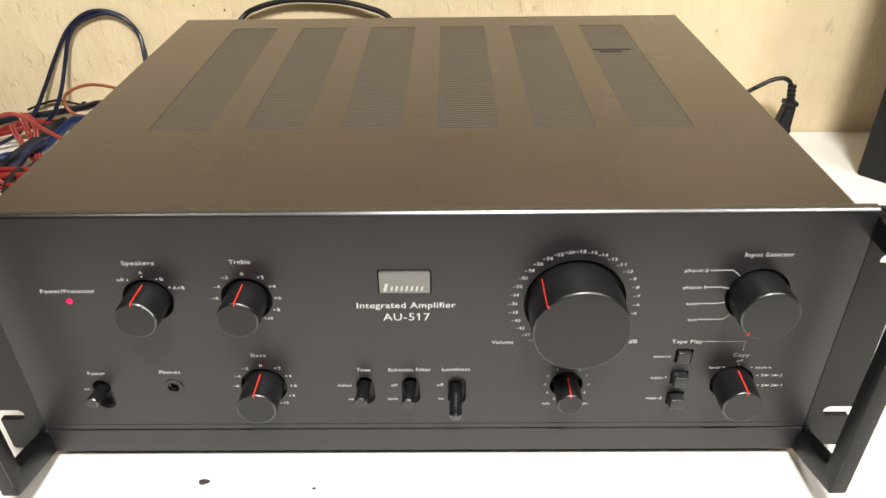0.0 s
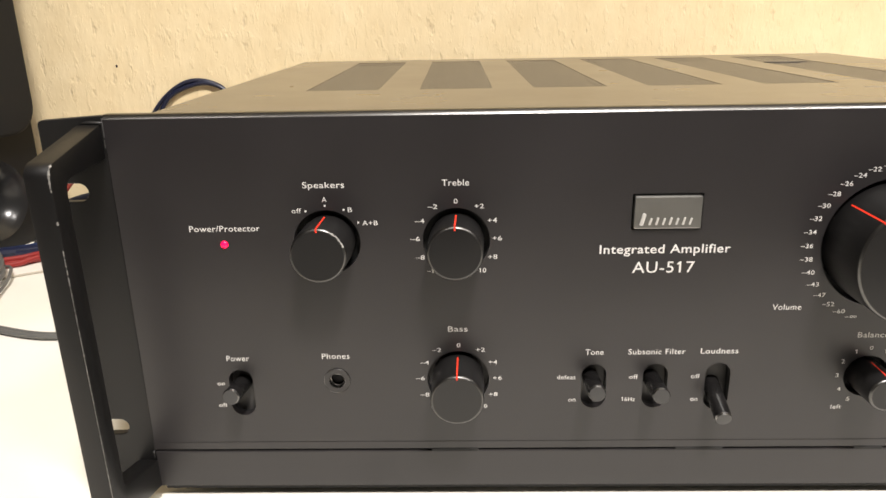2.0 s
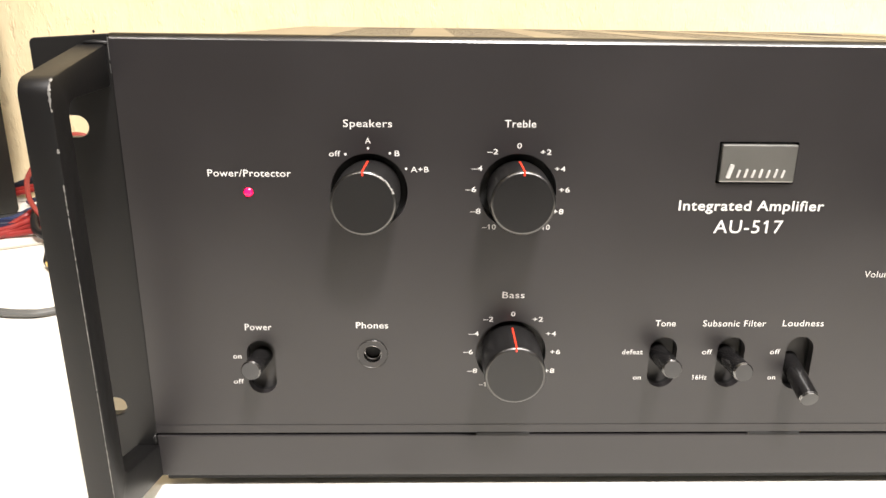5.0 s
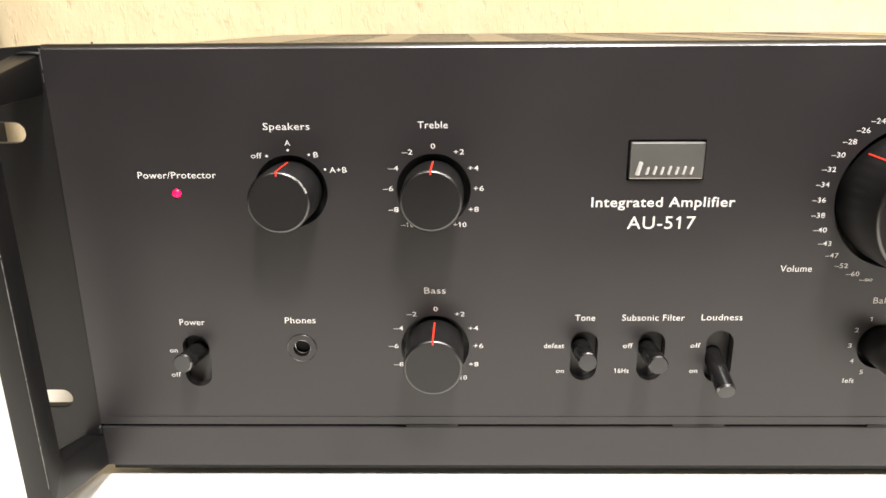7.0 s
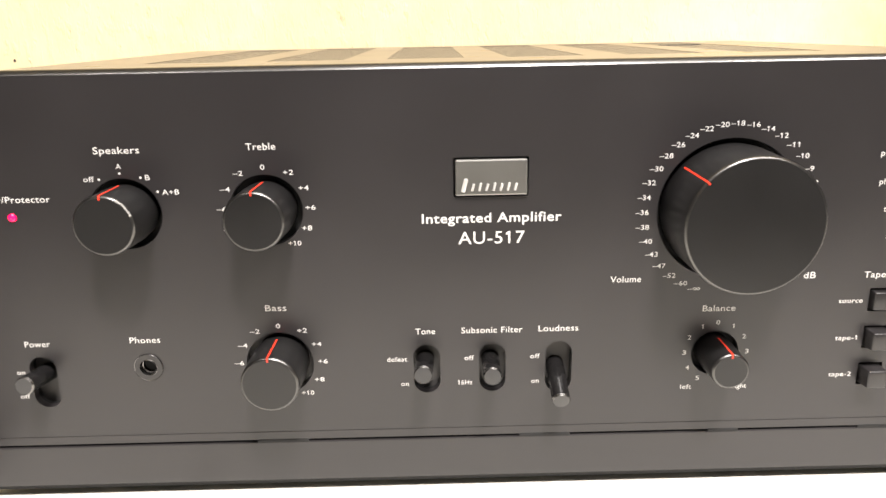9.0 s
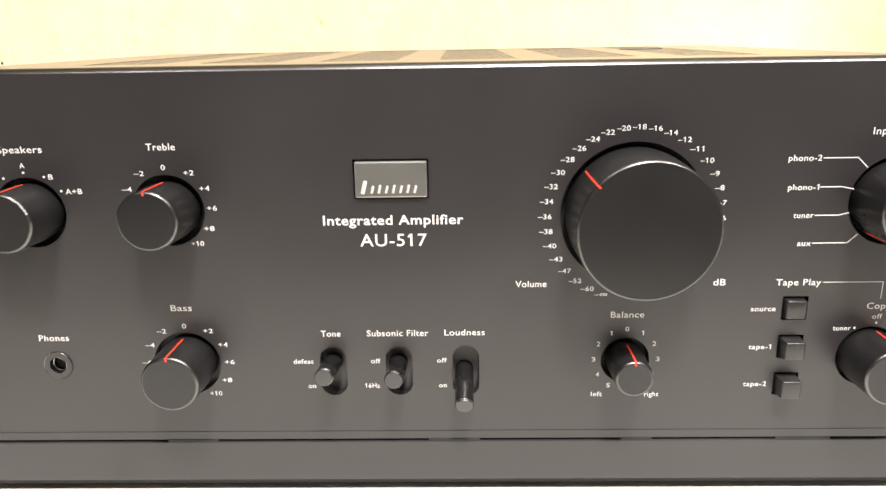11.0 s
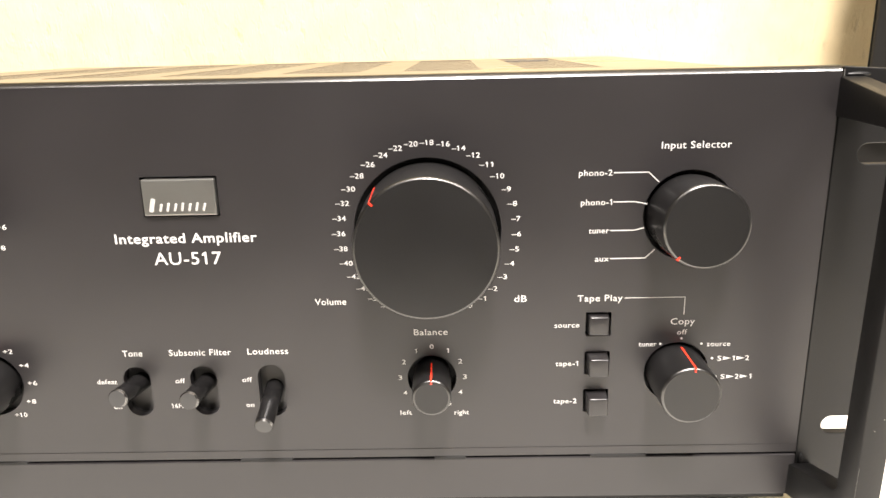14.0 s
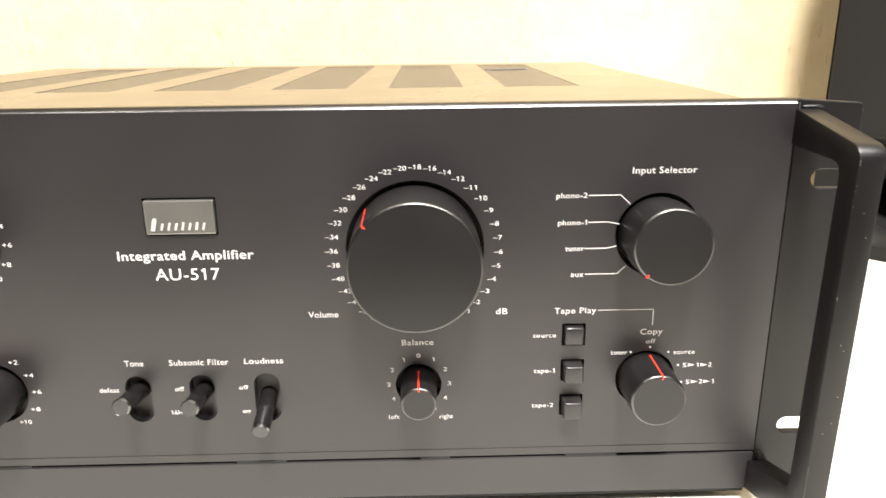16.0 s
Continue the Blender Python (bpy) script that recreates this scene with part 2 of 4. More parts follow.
# ---- table ----
table = thing("table", "white painted table with dark stains, against the wall", "table", (0, 0, -0.76))
top_bm = bmesh.new()
outline = [(-0.95, -0.25), (0.95, -0.25), (0.95, 0.4575), (-0.95, 0.4575)]
lower = [top_bm.verts.new((x, y, 0.73)) for x, y in outline]
upper = [top_bm.verts.new((x, y, 0.76)) for x, y in outline]
top_bm.faces.new(lower[::-1])
top_bm.faces.new(upper)
for i in range(4):
    top_bm.faces.new((lower[i], lower[(i + 1) % 4], upper[(i + 1) % 4], upper[i]))
bmesh.ops.bevel(top_bm, geom=top_bm.edges[:], offset=0.002, segments=2, affect="EDGES")
part("tabletop", top_bm, TABLE, table)
for x in (-0.88, 0.88):
    for y in (-0.19, 0.33):
        part("leg", box(x - 0.025, x + 0.025, y - 0.025, y + 0.025, 0, 0.729, 0.003), TABLE, table)


def stain(x, y, rx, ry, seed):
    rng = random.Random(seed)
    bm = bmesh.new()
    n = 14
    wob = [rng.uniform(0.75, 1.15) for _ in range(n)]
    rim = [bm.verts.new((x + rx * wob[i] * math.cos(2 * math.pi * i / n), y + ry * wob[i] * math.sin(2 * math.pi * i / n), 0.7601)) for i in range(n)]
    top = [bm.verts.new((x + 0.8 * (v.co.x - x), y + 0.8 * (v.co.y - y), 0.7605)) for v in rim]
    for i in range(n):
        bm.faces.new((rim[i], rim[(i + 1) % n], top[(i + 1) % n], top[i]))
    bm.faces.new(top)
    part("stain", bm, CHIP, table, "dark brown stain")


for k, (x, y, rx, ry) in enumerate([
        (-0.1253, -0.0177, 0.0033, 0.0022), (-0.1706, -0.0610, 0.0012, 0.0010), (-0.1040, -0.0313, 0.0015, 0.0011), (-0.0619, -0.0226, 0.0013, 0.0008),
        (-0.1515, -0.0293, 0.0005, 0.0004), (-0.1272, -0.0332, 0.0005, 0.0004), (-0.0699, -0.0530, 0.0008, 0.0005), (0.0430, -0.0352, 0.0007, 0.0005),
        (0.0833, -0.0428, 0.0007, 0.0005), (0.0964, -0.0425, 0.0007, 0.0005), (0.0420, -0.0560, 0.0004, 0.0004), (0.2200, -0.0090, 0.0008, 0.0007)]):
    stain(x, y, rx, ry, k)

# ---- amplifier ----
amp = thing("amplifier", "black rack-mount stereo amplifier with silver-rimmed knobs, standing on the white table", "amplifier")
WL, WR, TOP, SEAM = -0.2157, 0.2143, 0.1656, 0.0242

SLOTS = [(-0.1756, 0.0406, 0.0616), (-0.0312, 0.0430, 0.0630), (-0.0064, 0.0430, 0.0630), (0.0187, 0.0422, 0.0632)]
BUTTONS = [(0.1383, 0.0769, 0.0022), (0.1383, 0.0618, 0.0050), (0.1383, 0.0467, 0.0058)]
# centre x, centre z, well radius, radius at the face, height, pointer angle clockwise from up, drift of the face in x and z
KNOBS = {
    "speakers": (-0.1360, 0.1158, 0.0128, 0.0103, 0.0169, 0.0, -0.0007, 0.0),
    "treble": (-0.0864, 0.1160, 0.0129, 0.0102, 0.0179, 0.0, -0.0005, 0.0004),
    "bass": (-0.0864, 0.0567, 0.0126, 0.0103, 0.0178, 0.0, -0.0004, 0.0001),
    "volume": (0.0779, 0.1127, 0.0256, 0.0235, 0.0231, -48.0, 0.0002, -0.0006),
    "input": (0.1680, 0.1165, 0.0159, 0.0141, 0.0180, -140.0, 0.0003, 0.0002),
    "copy": (0.1672, 0.0578, 0.0117, 0.0103, 0.0186, 4.0, 0.0, -0.0003),
    "balance": (0.0780, 0.0568, 0.0090, 0.0067, 0.0154, 0.0, 0.0002, -0.0004),
}
JACK = (-0.1359, 0.0562)
holes = [rect2(x - 0.0050, x + 0.0050, z0, z1, 0.0050, 8) for x, z0, z1 in SLOTS]
holes += [rect2(x - 0.0046, x + 0.0046, z - 0.0046, z + 0.0046, 0.0004, 2) for x, z, f in BUTTONS]
holes += [ring2(k[0], k[1], k[2], 56) for k in KNOBS.values()]
holes += [ring2(*JACK, 0.0046, 32), rect2(-0.0202, 0.0063, 0.1193, 0.1334, 0.0004, 2), ring2(-0.1760, 0.1153, 0.0017, 20)]
face = part("faceplate", plate(rect2(WL, WR, SEAM, TOP - 0.0019), holes, 0.0, 0.003), PANEL, amp, "black anodised faceplate with white lettering")
# near-black sheet behind the faceplate, darkening its holes as shade would
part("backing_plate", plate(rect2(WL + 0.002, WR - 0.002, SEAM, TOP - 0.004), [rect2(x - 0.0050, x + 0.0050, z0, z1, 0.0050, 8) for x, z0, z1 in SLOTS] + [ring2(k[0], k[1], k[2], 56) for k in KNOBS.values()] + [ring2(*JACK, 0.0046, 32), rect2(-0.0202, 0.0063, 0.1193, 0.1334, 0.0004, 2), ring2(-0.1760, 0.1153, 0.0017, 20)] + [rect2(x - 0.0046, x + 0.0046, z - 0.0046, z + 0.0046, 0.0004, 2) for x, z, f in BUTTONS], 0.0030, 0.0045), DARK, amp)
part("inner_plate", box(-0.19, 0.03, 0.0056, 0.0064, 0.036, 0.068), INNER, amp)

# polished chamfer along the upper edge of the faceplate
edge = bmesh.new()
profile = [(0.0, TOP - 0.0018), (0.0002, TOP - 0.0014), (0.0014, TOP - 0.0002), (0.0018, TOP), (0.0050, TOP), (0.0050, TOP - 0.0018)]
ends = [[edge.verts.new((x, y, z)) for y, z in profile] for x in (WL, WR)]
for i in range(len(profile)):
    j = (i + 1) % len(profile)
    edge.faces.new((ends[0][i], ends[0][j], ends[1][j], ends[1][i]))
edge.faces.new(ends[0][::-1])
edge.faces.new(ends[1])
part("edge_trim", edge, TRIM, amp, "bright rounded panel edge", smooth=True)

# hairline step above the seam, then the lower strip with its dark, slightly uneven joint
part("lower_lip", box(WL, WR, -0.00022, 0.0, SEAM + 0.0002, 0.0276), PANEL, amp)
part("lower_strip", box(WL, WR, -0.0004, 0.006, 0.0062, SEAM - 0.0009, 0.0004), STRIP, amp, "black painted lower strip")
# added dark bar stands for the shadow under the strip and hides the feet
part("under_strip_shade", box(WL + 0.001, WR - 0.001, 0.0030, 0.0080, 0.0026, 0.0058), DARK, amp)
# near-black sheets behind the seam and ear gaps stand for their shade
part("seam_gap_shade", box(WL, WR, 0.0030, 0.004, SEAM - 0.0018, SEAM + 0.0006), DARK, amp)
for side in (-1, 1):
    part("ear_gap_shade", box(min(side * 0.2120, side * 0.2170), max(side * 0.2120, side * 0.2170), 0.0046, 0.0054, 0.010, TOP - 0.004), DARK, amp)
# dark blocks over the seam, painting shade where the joint looks wider
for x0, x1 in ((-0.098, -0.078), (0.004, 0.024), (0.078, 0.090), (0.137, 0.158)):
    part("seam_dark_bit", box(x0, x1, -0.0005, 0.002, SEAM - 0.0014, SEAM + 0.0003, 0.0004), DARK, amp)

# cover, chassis, feet
CZ = 0.1632
VENTS = [-0.1424 + 0.0563 * i for i in range(6)]
VW, V0, V1 = 0.0180, 0.0994, 0.3055
cover_top = turned(plate(rect2(-0.2070, 0.2070, 0.0062, 0.3335), [rect2(x - VW, x + VW, V0, V1) for x in VENTS], 0.0, 0.0012), Matrix(((1, 0, 0, 0), (0, 0, 1, 0), (0, -1, 0, CZ), (0, 0, 0, 1))))
cover = part("cover", cover_top, COVER, amp, "satin black ventilated cover")
for x0, x1, y0, y1 in ((-0.2070, -0.2058, 0.0062, 0.3335), (0.2058, 0.2070, 0.0062, 0.3335), (-0.2056, 0.2056, 0.3323, 0.3335)):
    part("cover_panel", box(x0, x1, y0, y1, 0.012, CZ - 0.0013), COVER, cover)
slat_mesh = None
PITCH = (V1 - V0) / 62
for x in VENTS:
    far_slats = bmesh.new()
    for i in range(50, 62):
        bmesh.ops.create_cube(far_slats, size=1, matrix=Matrix.LocRotScale((x, V0 + (i + 0.5) * PITCH, CZ - 0.0008), None, (2 * VW, 0.00290, 0.0012)))
    grille = part("vent_grille", far_slats, SLAT, amp, "slotted black air vent in the cover")
    for i in range(50):
        if slat_mesh is None:
            first = part("slat", box(-VW, VW, -0.00145, 0.00145, -0.0006, 0.0006), SLAT, grille)
            slat_mesh = first.data
        else:
            first = new("slat", slat_mesh)
            first.parent = grille
        first.location = (x, V0 + (i + 0.5) * PITCH, CZ - 0.0008)
# two bent slats of one vent
for y, x0, x1 in ((0.2440, 0.1224, 0.1500), (0.2395, 0.1270, 0.1430)):
    part("bent_slat", box(x0, x1, y - 0.0009, y + 0.0009, CZ - 0.0012, CZ + 0.0004, 0.0003), SLAT, amp, "bent vent slat")
    # dark bar laid on the slats paints the shade of the opened gap
    part("slat_gap_shade", box(x0, x1, y - 0.0021, y - 0.0010, CZ - 0.0006, CZ + 0.00005), DARK, amp)
part("chassis", box(-0.2050, 0.2050, 0.0080, 0.3315, 0.0050, 0.1400), DARK, amp)
for x in (-0.175, 0.175):
    for y in (0.110, 0.300):
        part("foot", turned(lathe([(0, 0), (0.012, 0), (0.013, 0.0050), (0, 0.0050)], steps=24), Matrix.Translation((x, y, 0)) @ pose(0, 0, 0, -90)), DARK, amp, "black rubber foot")


# rack handles: a slotted ear beside the faceplate and a thick frame that stands forward
SPLAY, LEVEL = 0.0115, {-1: 0.060, 1: 0.202}


def rack_handle(side):
    a, b, end, f0 = (0.2160, 0.2405, 0.2257, 0.2158) if side < 0 else (0.2150, 0.2384, 0.2230, 0.2143)
    cut = lambda z: [(b, z + 0.0035)] + [(end + 0.0036 - 0.0036 * math.sin(radians(t)), z + 0.0035 * math.cos(radians(t))) for t in range(0, 181, 15)] + [(b, z - 0.0035)]
    outer = [(a, 0.0080), (b - 0.001, 0.0080), (b, 0.0090)]
    for z in (0.0350, 0.1365):
        outer += cut(z)[::-1]
    outer += [(b - 0.0018 + 0.0018 * math.cos(radians(t)), TOP - 0.0035 + 0.0018 * math.sin(radians(t))) for t in (0, 22, 45, 68, 90)] + [(a, TOP - 0.0002)]
    bm = plate([(side * x, z) for x, z in outer], [], 0.0006, 0.0042)
    bmesh.ops.bevel(bm, geom=[e for e in bm.edges if len(e.link_faces) == 2 and e.calc_face_angle(0) > 1.0], offset=0.0004, segments=2, affect="EDGES", profile=0.5)
    ear = part("rack_ear", bm, EAR, amp, "black slotted rack ear with a loop handle")
    f, z0, z1 = -0.0412, 0.0160, 0.1552
    loop = [(0.0, 0.0060)] + [(f + 0.002 - 0.002 * math.sin(radians(t)), z0 + 0.002 - 0.002 * math.cos(radians(t))) for t in (0, 30, 60, 90)]
    loop += [(f + 0.0055 - 0.0055 * math.cos(radians(t)), z1 + 0.0004 - 0.0055 + 0.0055 * math.sin(radians(t))) for t in (0, 14, 28, 42, 56, 70, 80)] + [(0.0, 0.1622)]
    loop += [(0.0, 0.1492), (-0.0270, 0.1482), (-0.0296, 0.1474), (-0.0309, 0.1458), (-0.0313, 0.1438), (-0.0313, 0.0300), (-0.0308, 0.0286), (-0.0291, 0.0274), (0.0, 0.0190)]
    bm = plate(loop, [], 0.0, 0.0087)
    # both handles lean a little to the same side and splay towards the top
    turned(bm, Matrix(((-0.027, side, side * SPLAY, side * (f0 - SPLAY * LEVEL[side])), (1, 0, 0, 0.0006), (0, 0, 1, 0), (0, 0, 0, 1))))
    sharp = [e for e in bm.edges if len(e.link_faces) == 2 and e.calc_face_angle(0) > 1.0]
    bmesh.ops.bevel(bm, geom=sharp, offset=0.0007, segments=2, affect="EDGES", profile=0.5)
    grip = part("handle", bm, GRIP, ear, "black painted handle with chipped edges", smooth=True)
    part("weld_bead", turned(lathe([(0, 0.0011), (0.0009, 0.0008), (0.0013, 0), (0, 0)], steps=14), Matrix.Translation((side * 0.2166, 0.0003, 0.0212)) @ Matrix.Diagonal((0.7, 1.1, 1.8, 1))), EAR, ear, smooth=True)
    # weld fillet over the handle, a worn hairline at the joint and a rubbed outer corner
    part("weld_fillet", turned(lathe([(0, 0.0009), (0.0004, 0.0007), (0.0008, 0.0003), (0.0009, 0), (0, 0)], steps=18), Matrix.Translation((side * 0.2200, 0.0005, 0.1626)) @ Matrix.Diagonal((4.4, 1.0, 1.0, 1))), EAR, ear, smooth=True)
    wear = [(a + 0.0002, 0.0006, 0.1608, 0.00022, 0.0070), (a + 0.0003, 0.0006, 0.1548, 0.00014, 0.0030)]
    wear += [(b - 0.0002 - 0.0001 * k, 0.0008, TOP - 0.0042 - 0.0011 * k, 0.0003, 0.0005 + 0.0002 * k) for k in range(3)]
    for x, y, z, w, tall in wear:
        part("paint_chip", box(side * x - w / 2, side * x + w / 2, y - 0.00015, y + 0.00015, z - tall / 2, z + tall / 2), SCRAPED, ear)
    return grip


def chips(grip, side, x0, spans, seed):
    """Bare metal along the handle's front inner edge, up round its corner: spans of height with a width."""
    rng = random.Random(seed)
    c, z_arc = 0.0055, 0.1501
    w = 0.0
    for z0, z1, wide in spans:
        bm = bmesh.new()
        n = max(2, int((z1 - z0) / 0.00035))
        rows = []
        for i in range(n + 1):
            z = z0 + (z1 - z0) * i / n
            y = -0.0406
            if z > z_arc:
                rise = min(1.0, (z - z_arc) / c)
                y += c * (1 - math.sqrt(max(0.0, 1 - rise * rise)))
            w = 0.6 * w + 0.4 * wide * rng.uniform(-0.35, 1.5)
            x = x0 + side * SPLAY * (z - LEVEL[side])
            k = max(0.00001, w) if 0 < i < n else 0.00001
            shift = rng.uniform(-0.15, 0.15) * wide
            rows.append([bm.verts.new((x + side * (0.00030 + shift - k * 0.8), y + min(0.0003, k * 0.7) - 0.00006, z)), bm.verts.new((x + side * (0.00030 + shift), y - 0.00016, z)), bm.verts.new((x + side * (0.00030 + shift + k * 0.6), y - 0.00014, z))])
        for a, b in zip(rows, rows[1:]):
            for k in (0, 1):
                bm.faces.new((a[k], a[k + 1], b[k + 1], b[k]))
        part("paint_chip", bm, BARE, grip, "bare metal showing through chipped paint")


left_grip = rack_handle(-1)
right_grip = rack_handle(1)
chips(left_grip, -1, -0.2147, [(0.1515, 0.1549, 0.0008), (0.1462, 0.1517, 0.0005), (0.1352, 0.1366, 0.0005), (0.1180, 0.1268, 0.00034), (0.1050, 0.1176, 0.00022), (0.0640, 0.1046, 0.00015), (0.0240, 0.0636, 0.00012)], 11)
chips(right_grip, 1, 0.2154, [(0.1490, 0.1508, 0.0004), (0.1426, 0.1432, 0.0003), (0.1406, 0.1411, 0.0003), (0.1360, 0.1364, 0.0003), (0.1046, 0.1062, 0.0003), (0.0280, 0.0430, 0.00003)], 12)
for z, dx in ((0.134, 0.0040), (0.126, 0.0060), (0.0890, 0.0040), (0.0870, 0.0052), (0.070, 0.0060), (0.060, 0.0054), (0.0560, 0.0030)):
    part("paint_chip", lathe([(0, 0.0001), (0.00014, 0.0001), (0.00019, 0), (0, 0)], (0.2156 + dx + SPLAY * (z - LEVEL[1]), -0.0406, z), 7), BARE, right_grip)


# knobs
def knob(name, label, spec):
    x, z, well, r, h, angle, dx, dz = spec
    # the shaft is not quite square to the panel
    set_off = Matrix(((1, -dx / h, 0, x), (0, 1, 0, 0), (0, -dz / h, 1, z), (0, 0, 0, 1)))
    steps = 128 if r > 0.02 else 88
    body = part(name, lathe([(0, -0.0040), (r - 0.0002, -0.0040), (r + 0.0003, 0.0020), (r + 0.0002, h * 0.6), (r + 0.0001, h - 0.0010), (r - 0.0002, h - 0.0011), (r - 0.0007, h - 0.0006), (0, h - 0.0006)], steps=steps, matrix=set_off), KNOB, amp, label, smooth=True)
    part("knob_rim", lathe([(r + 0.0001, h - 0.0010), (r + 0.00004, h - 0.00074), (r - 0.00010, h - 0.00048), (r - 0.00030, h - 0.00024), (r - 0.00055, h - 0.00008), (r - 0.00075, h), (r - 0.00082, h), (r - 0.00084, h - 0.0004)], steps=steps, matrix=set_off), RIM, body, smooth=True)
    part("knob_face", lathe([(r - 0.00082, h - 0.0004), (r - 0.00082, h - 0.00005), (0, h - 0.00005)], steps=steps, matrix=set_off), CAP, body, smooth=True)
    slope = math.atan2(0.0003, h)
    m = set_off @ pose(0, 0, 0, 0, angle, 0)
    line = joined(turned(box(-0.00030, 0.00030, -h + 0.0002, -0.0020, -0.0002, 0.00016), Matrix.Translation((0, 0, r + 0.0003)) @ Matrix.Rotation(slope, 4, "X")),
                  box(-0.00030, 0.00030, -h - 0.00012, -h + 0.0009, r - 0.0014, r + 0.00008))
    part("pointer_line", turned(line, m), RED, body, "red pointer line")
    return body


for name, spec in KNOBS.items():
    knob("volume_knob" if name == "volume" else "control_knob", {"volume": "large black volume knob with a silver rim"}.get(name, "black knob with a red pointer line"), spec)
    x, z, well, r = spec[:4]
    # well lined near-black to paint the shade round the knob
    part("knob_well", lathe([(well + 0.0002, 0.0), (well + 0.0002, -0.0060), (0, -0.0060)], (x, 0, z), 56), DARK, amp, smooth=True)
# a jagged nick out of one knob rim
nick = bmesh.new()
rng = random.Random(8)
for k in range(12):
    a = radians(34 + 3.2 * k)
    r = 0.0102 + rng.uniform(-0.00025, 0.0)
    bmesh.ops.create_cube(nick, size=1, matrix=Matrix.Translation((-0.1367 + r * math.sin(a), -0.0167, 0.1158 + r * math.cos(a))) @ Matrix.Rotation(a, 4, "Y") @ Matrix.Diagonal((0.00062, 0.0005, rng.uniform(0.00018, 0.0006), 1)))
part("rim_scratch", nick, SILVER, amp, "bright nick in the knob rim")


# levers
def lever(x, pivot, tip_z, forward, lean=0.0):
    a, b = Vector((x, 0.020, pivot)), Vector((x + lean, -forward, tip_z))
    length = (b - a).length
    m = Matrix.Translation(a) @ (b - a).to_track_quat("-Y", "Z").to_matrix().to_4x4()
    body = part("lever", lathe([(0, 0), (0.0036, 0), (0.0035, length * 0.50), (0.0034, length * 0.80), (0.0034, length - 0.0010), (0.0033, length - 0.0004), (0.0029, length - 0.0001), (0, length - 0.0001)], steps=28, matrix=m), LEVER, amp, "black toggle lever with a grey tip", smooth=True)
    part("lever_ring", lathe([(0.0034, length - 0.0010), (0.00345, length - 0.0007), (0.0030, length)], steps=28, matrix=m), CHROME, body, smooth=True)
    part("lever_tip", lathe([(0.0030, length - 0.0004), (0.0030, length), (0, length + 0.0002)], steps=28, matrix=m), LEVER_TIP, body, "worn grey lever tip", smooth=True)
    return body


lever(-0.1757, 0.0512, 0.0556, 0.0118, -0.0010)
lever(-0.0314, 0.0530, 0.0574, 0.0143, -0.0010)
lever(-0.0066, 0.0530, 0.0560, 0.0140, -0.0008)
lever(0.0183, 0.0560, 0.0450, 0.0130, -0.0004)

# tape buttons
for x, z, f in BUTTONS:
    cap = box(-0.0041, 0.0041, -f, 0.0050, -0.0041, 0.0041)
    for v in cap.verts:
        k = 0.86 if v.co.y < 0 else 1.0
        v.co = (x + v.co.x * k, v.co.y, z - 0.0001 + v.co.z * k)
    bmesh.ops.bevel(cap, geom=cap.edges[:], offset=0.0007, segments=3, affect="EDGES", profile=0.5)
    part("push_button", cap, BUTTON, amp, "square black push button", smooth=True)
    part("button_well", box(x - 0.0050, x + 0.0050, 0.0052, 0.0054, z - 0.0050, z + 0.0050), DARK, amp)

# headphone socket
socket = part("headphone_socket", lathe([(0.0044, -0.003), (0.0044, 0.0), (0.0054, 0.0), (0.0054, 0.0003), (0.0052, 0.0005), (0.0033, 0.0005), (0.0031, 0.0003)], (JACK[0], 0, JACK[1] + 0.0002), 40), BUTTON, amp, "black headphone socket with a bright nickel bore", smooth=True)
part("socket_rim", lathe([(0.0052, 0.0005), (0.0053, 0.00058), (0.0054, 0.0003)], (JACK[0], 0, JACK[1] + 0.0002), 40), CHROME, socket, smooth=True)
part("socket_bore", lathe([(0.0033, 0.0005), (0.0032, 0.00058), (0.0031, 0.0004), (0.0030, -0.0016), (0.0027, -0.0018), (0.0026, -0.0034)], (JACK[0], 0, JACK[1] + 0.0002), 40), CHROME, socket, "nickel bore", smooth=True)
part("socket_hole", lathe([(0.0027, -0.0032), (0, -0.0032)], (JACK[0], 0, JACK[1] + 0.0002), 24), DARK, socket)

# power lamp
part("power_lamp", lathe([(0.0016, -0.003), (0.0014, 0.0002), (0.0010, 0.0006), (0, 0.0008)], (-0.1760, 0, 0.1153), 20), LED, amp, "lit red power lamp", smooth=True)

# badge: a grey metal plate in a recess, its mark kept to plain shapes
badge = part("badge", box(-0.0195, 0.0057, -0.0013, 0.004, 0.1200, 0.1327, 0.0005, 2), BADGE, amp, "grey metal badge with a raised silver mark")
part("badge_recess", box(-0.0210, 0.0072, 0.0046, 0.0052, 0.1182, 0.1342), DARK, amp)


def mark(x0, z0, x1, z1, w):
    """A raised bar from one point of the badge to another."""
    n = math.hypot(x1 - x0, z1 - z0)
    bm = box(-n / 2 - w * 0.3, n / 2 + w * 0.3, -0.0004, 0.0, -w / 2, w / 2, w * 0.25, 2)
    m = Matrix.Translation(((x0 + x1) / 2, -0.0013, (z0 + z1) / 2)) @ pose(0, 0, 0, 0, -math.degrees(math.atan2(z1 - z0, x1 - x0)), 0)
    part("badge_mark", turned(bm, m), SILVER, badge)


mark(-0.0168, 0.1219, -0.0158, 0.1257, 0.0015)
for i in range(7):
    x = -0.0137 + 0.0025 * i
    mark(x, 0.1219, x + 0.0006, 0.1240 + 0.0003 * (i % 2), 0.0009)

# ---- lettering ----
GLYPHS = {}
TRACKING = 0.035


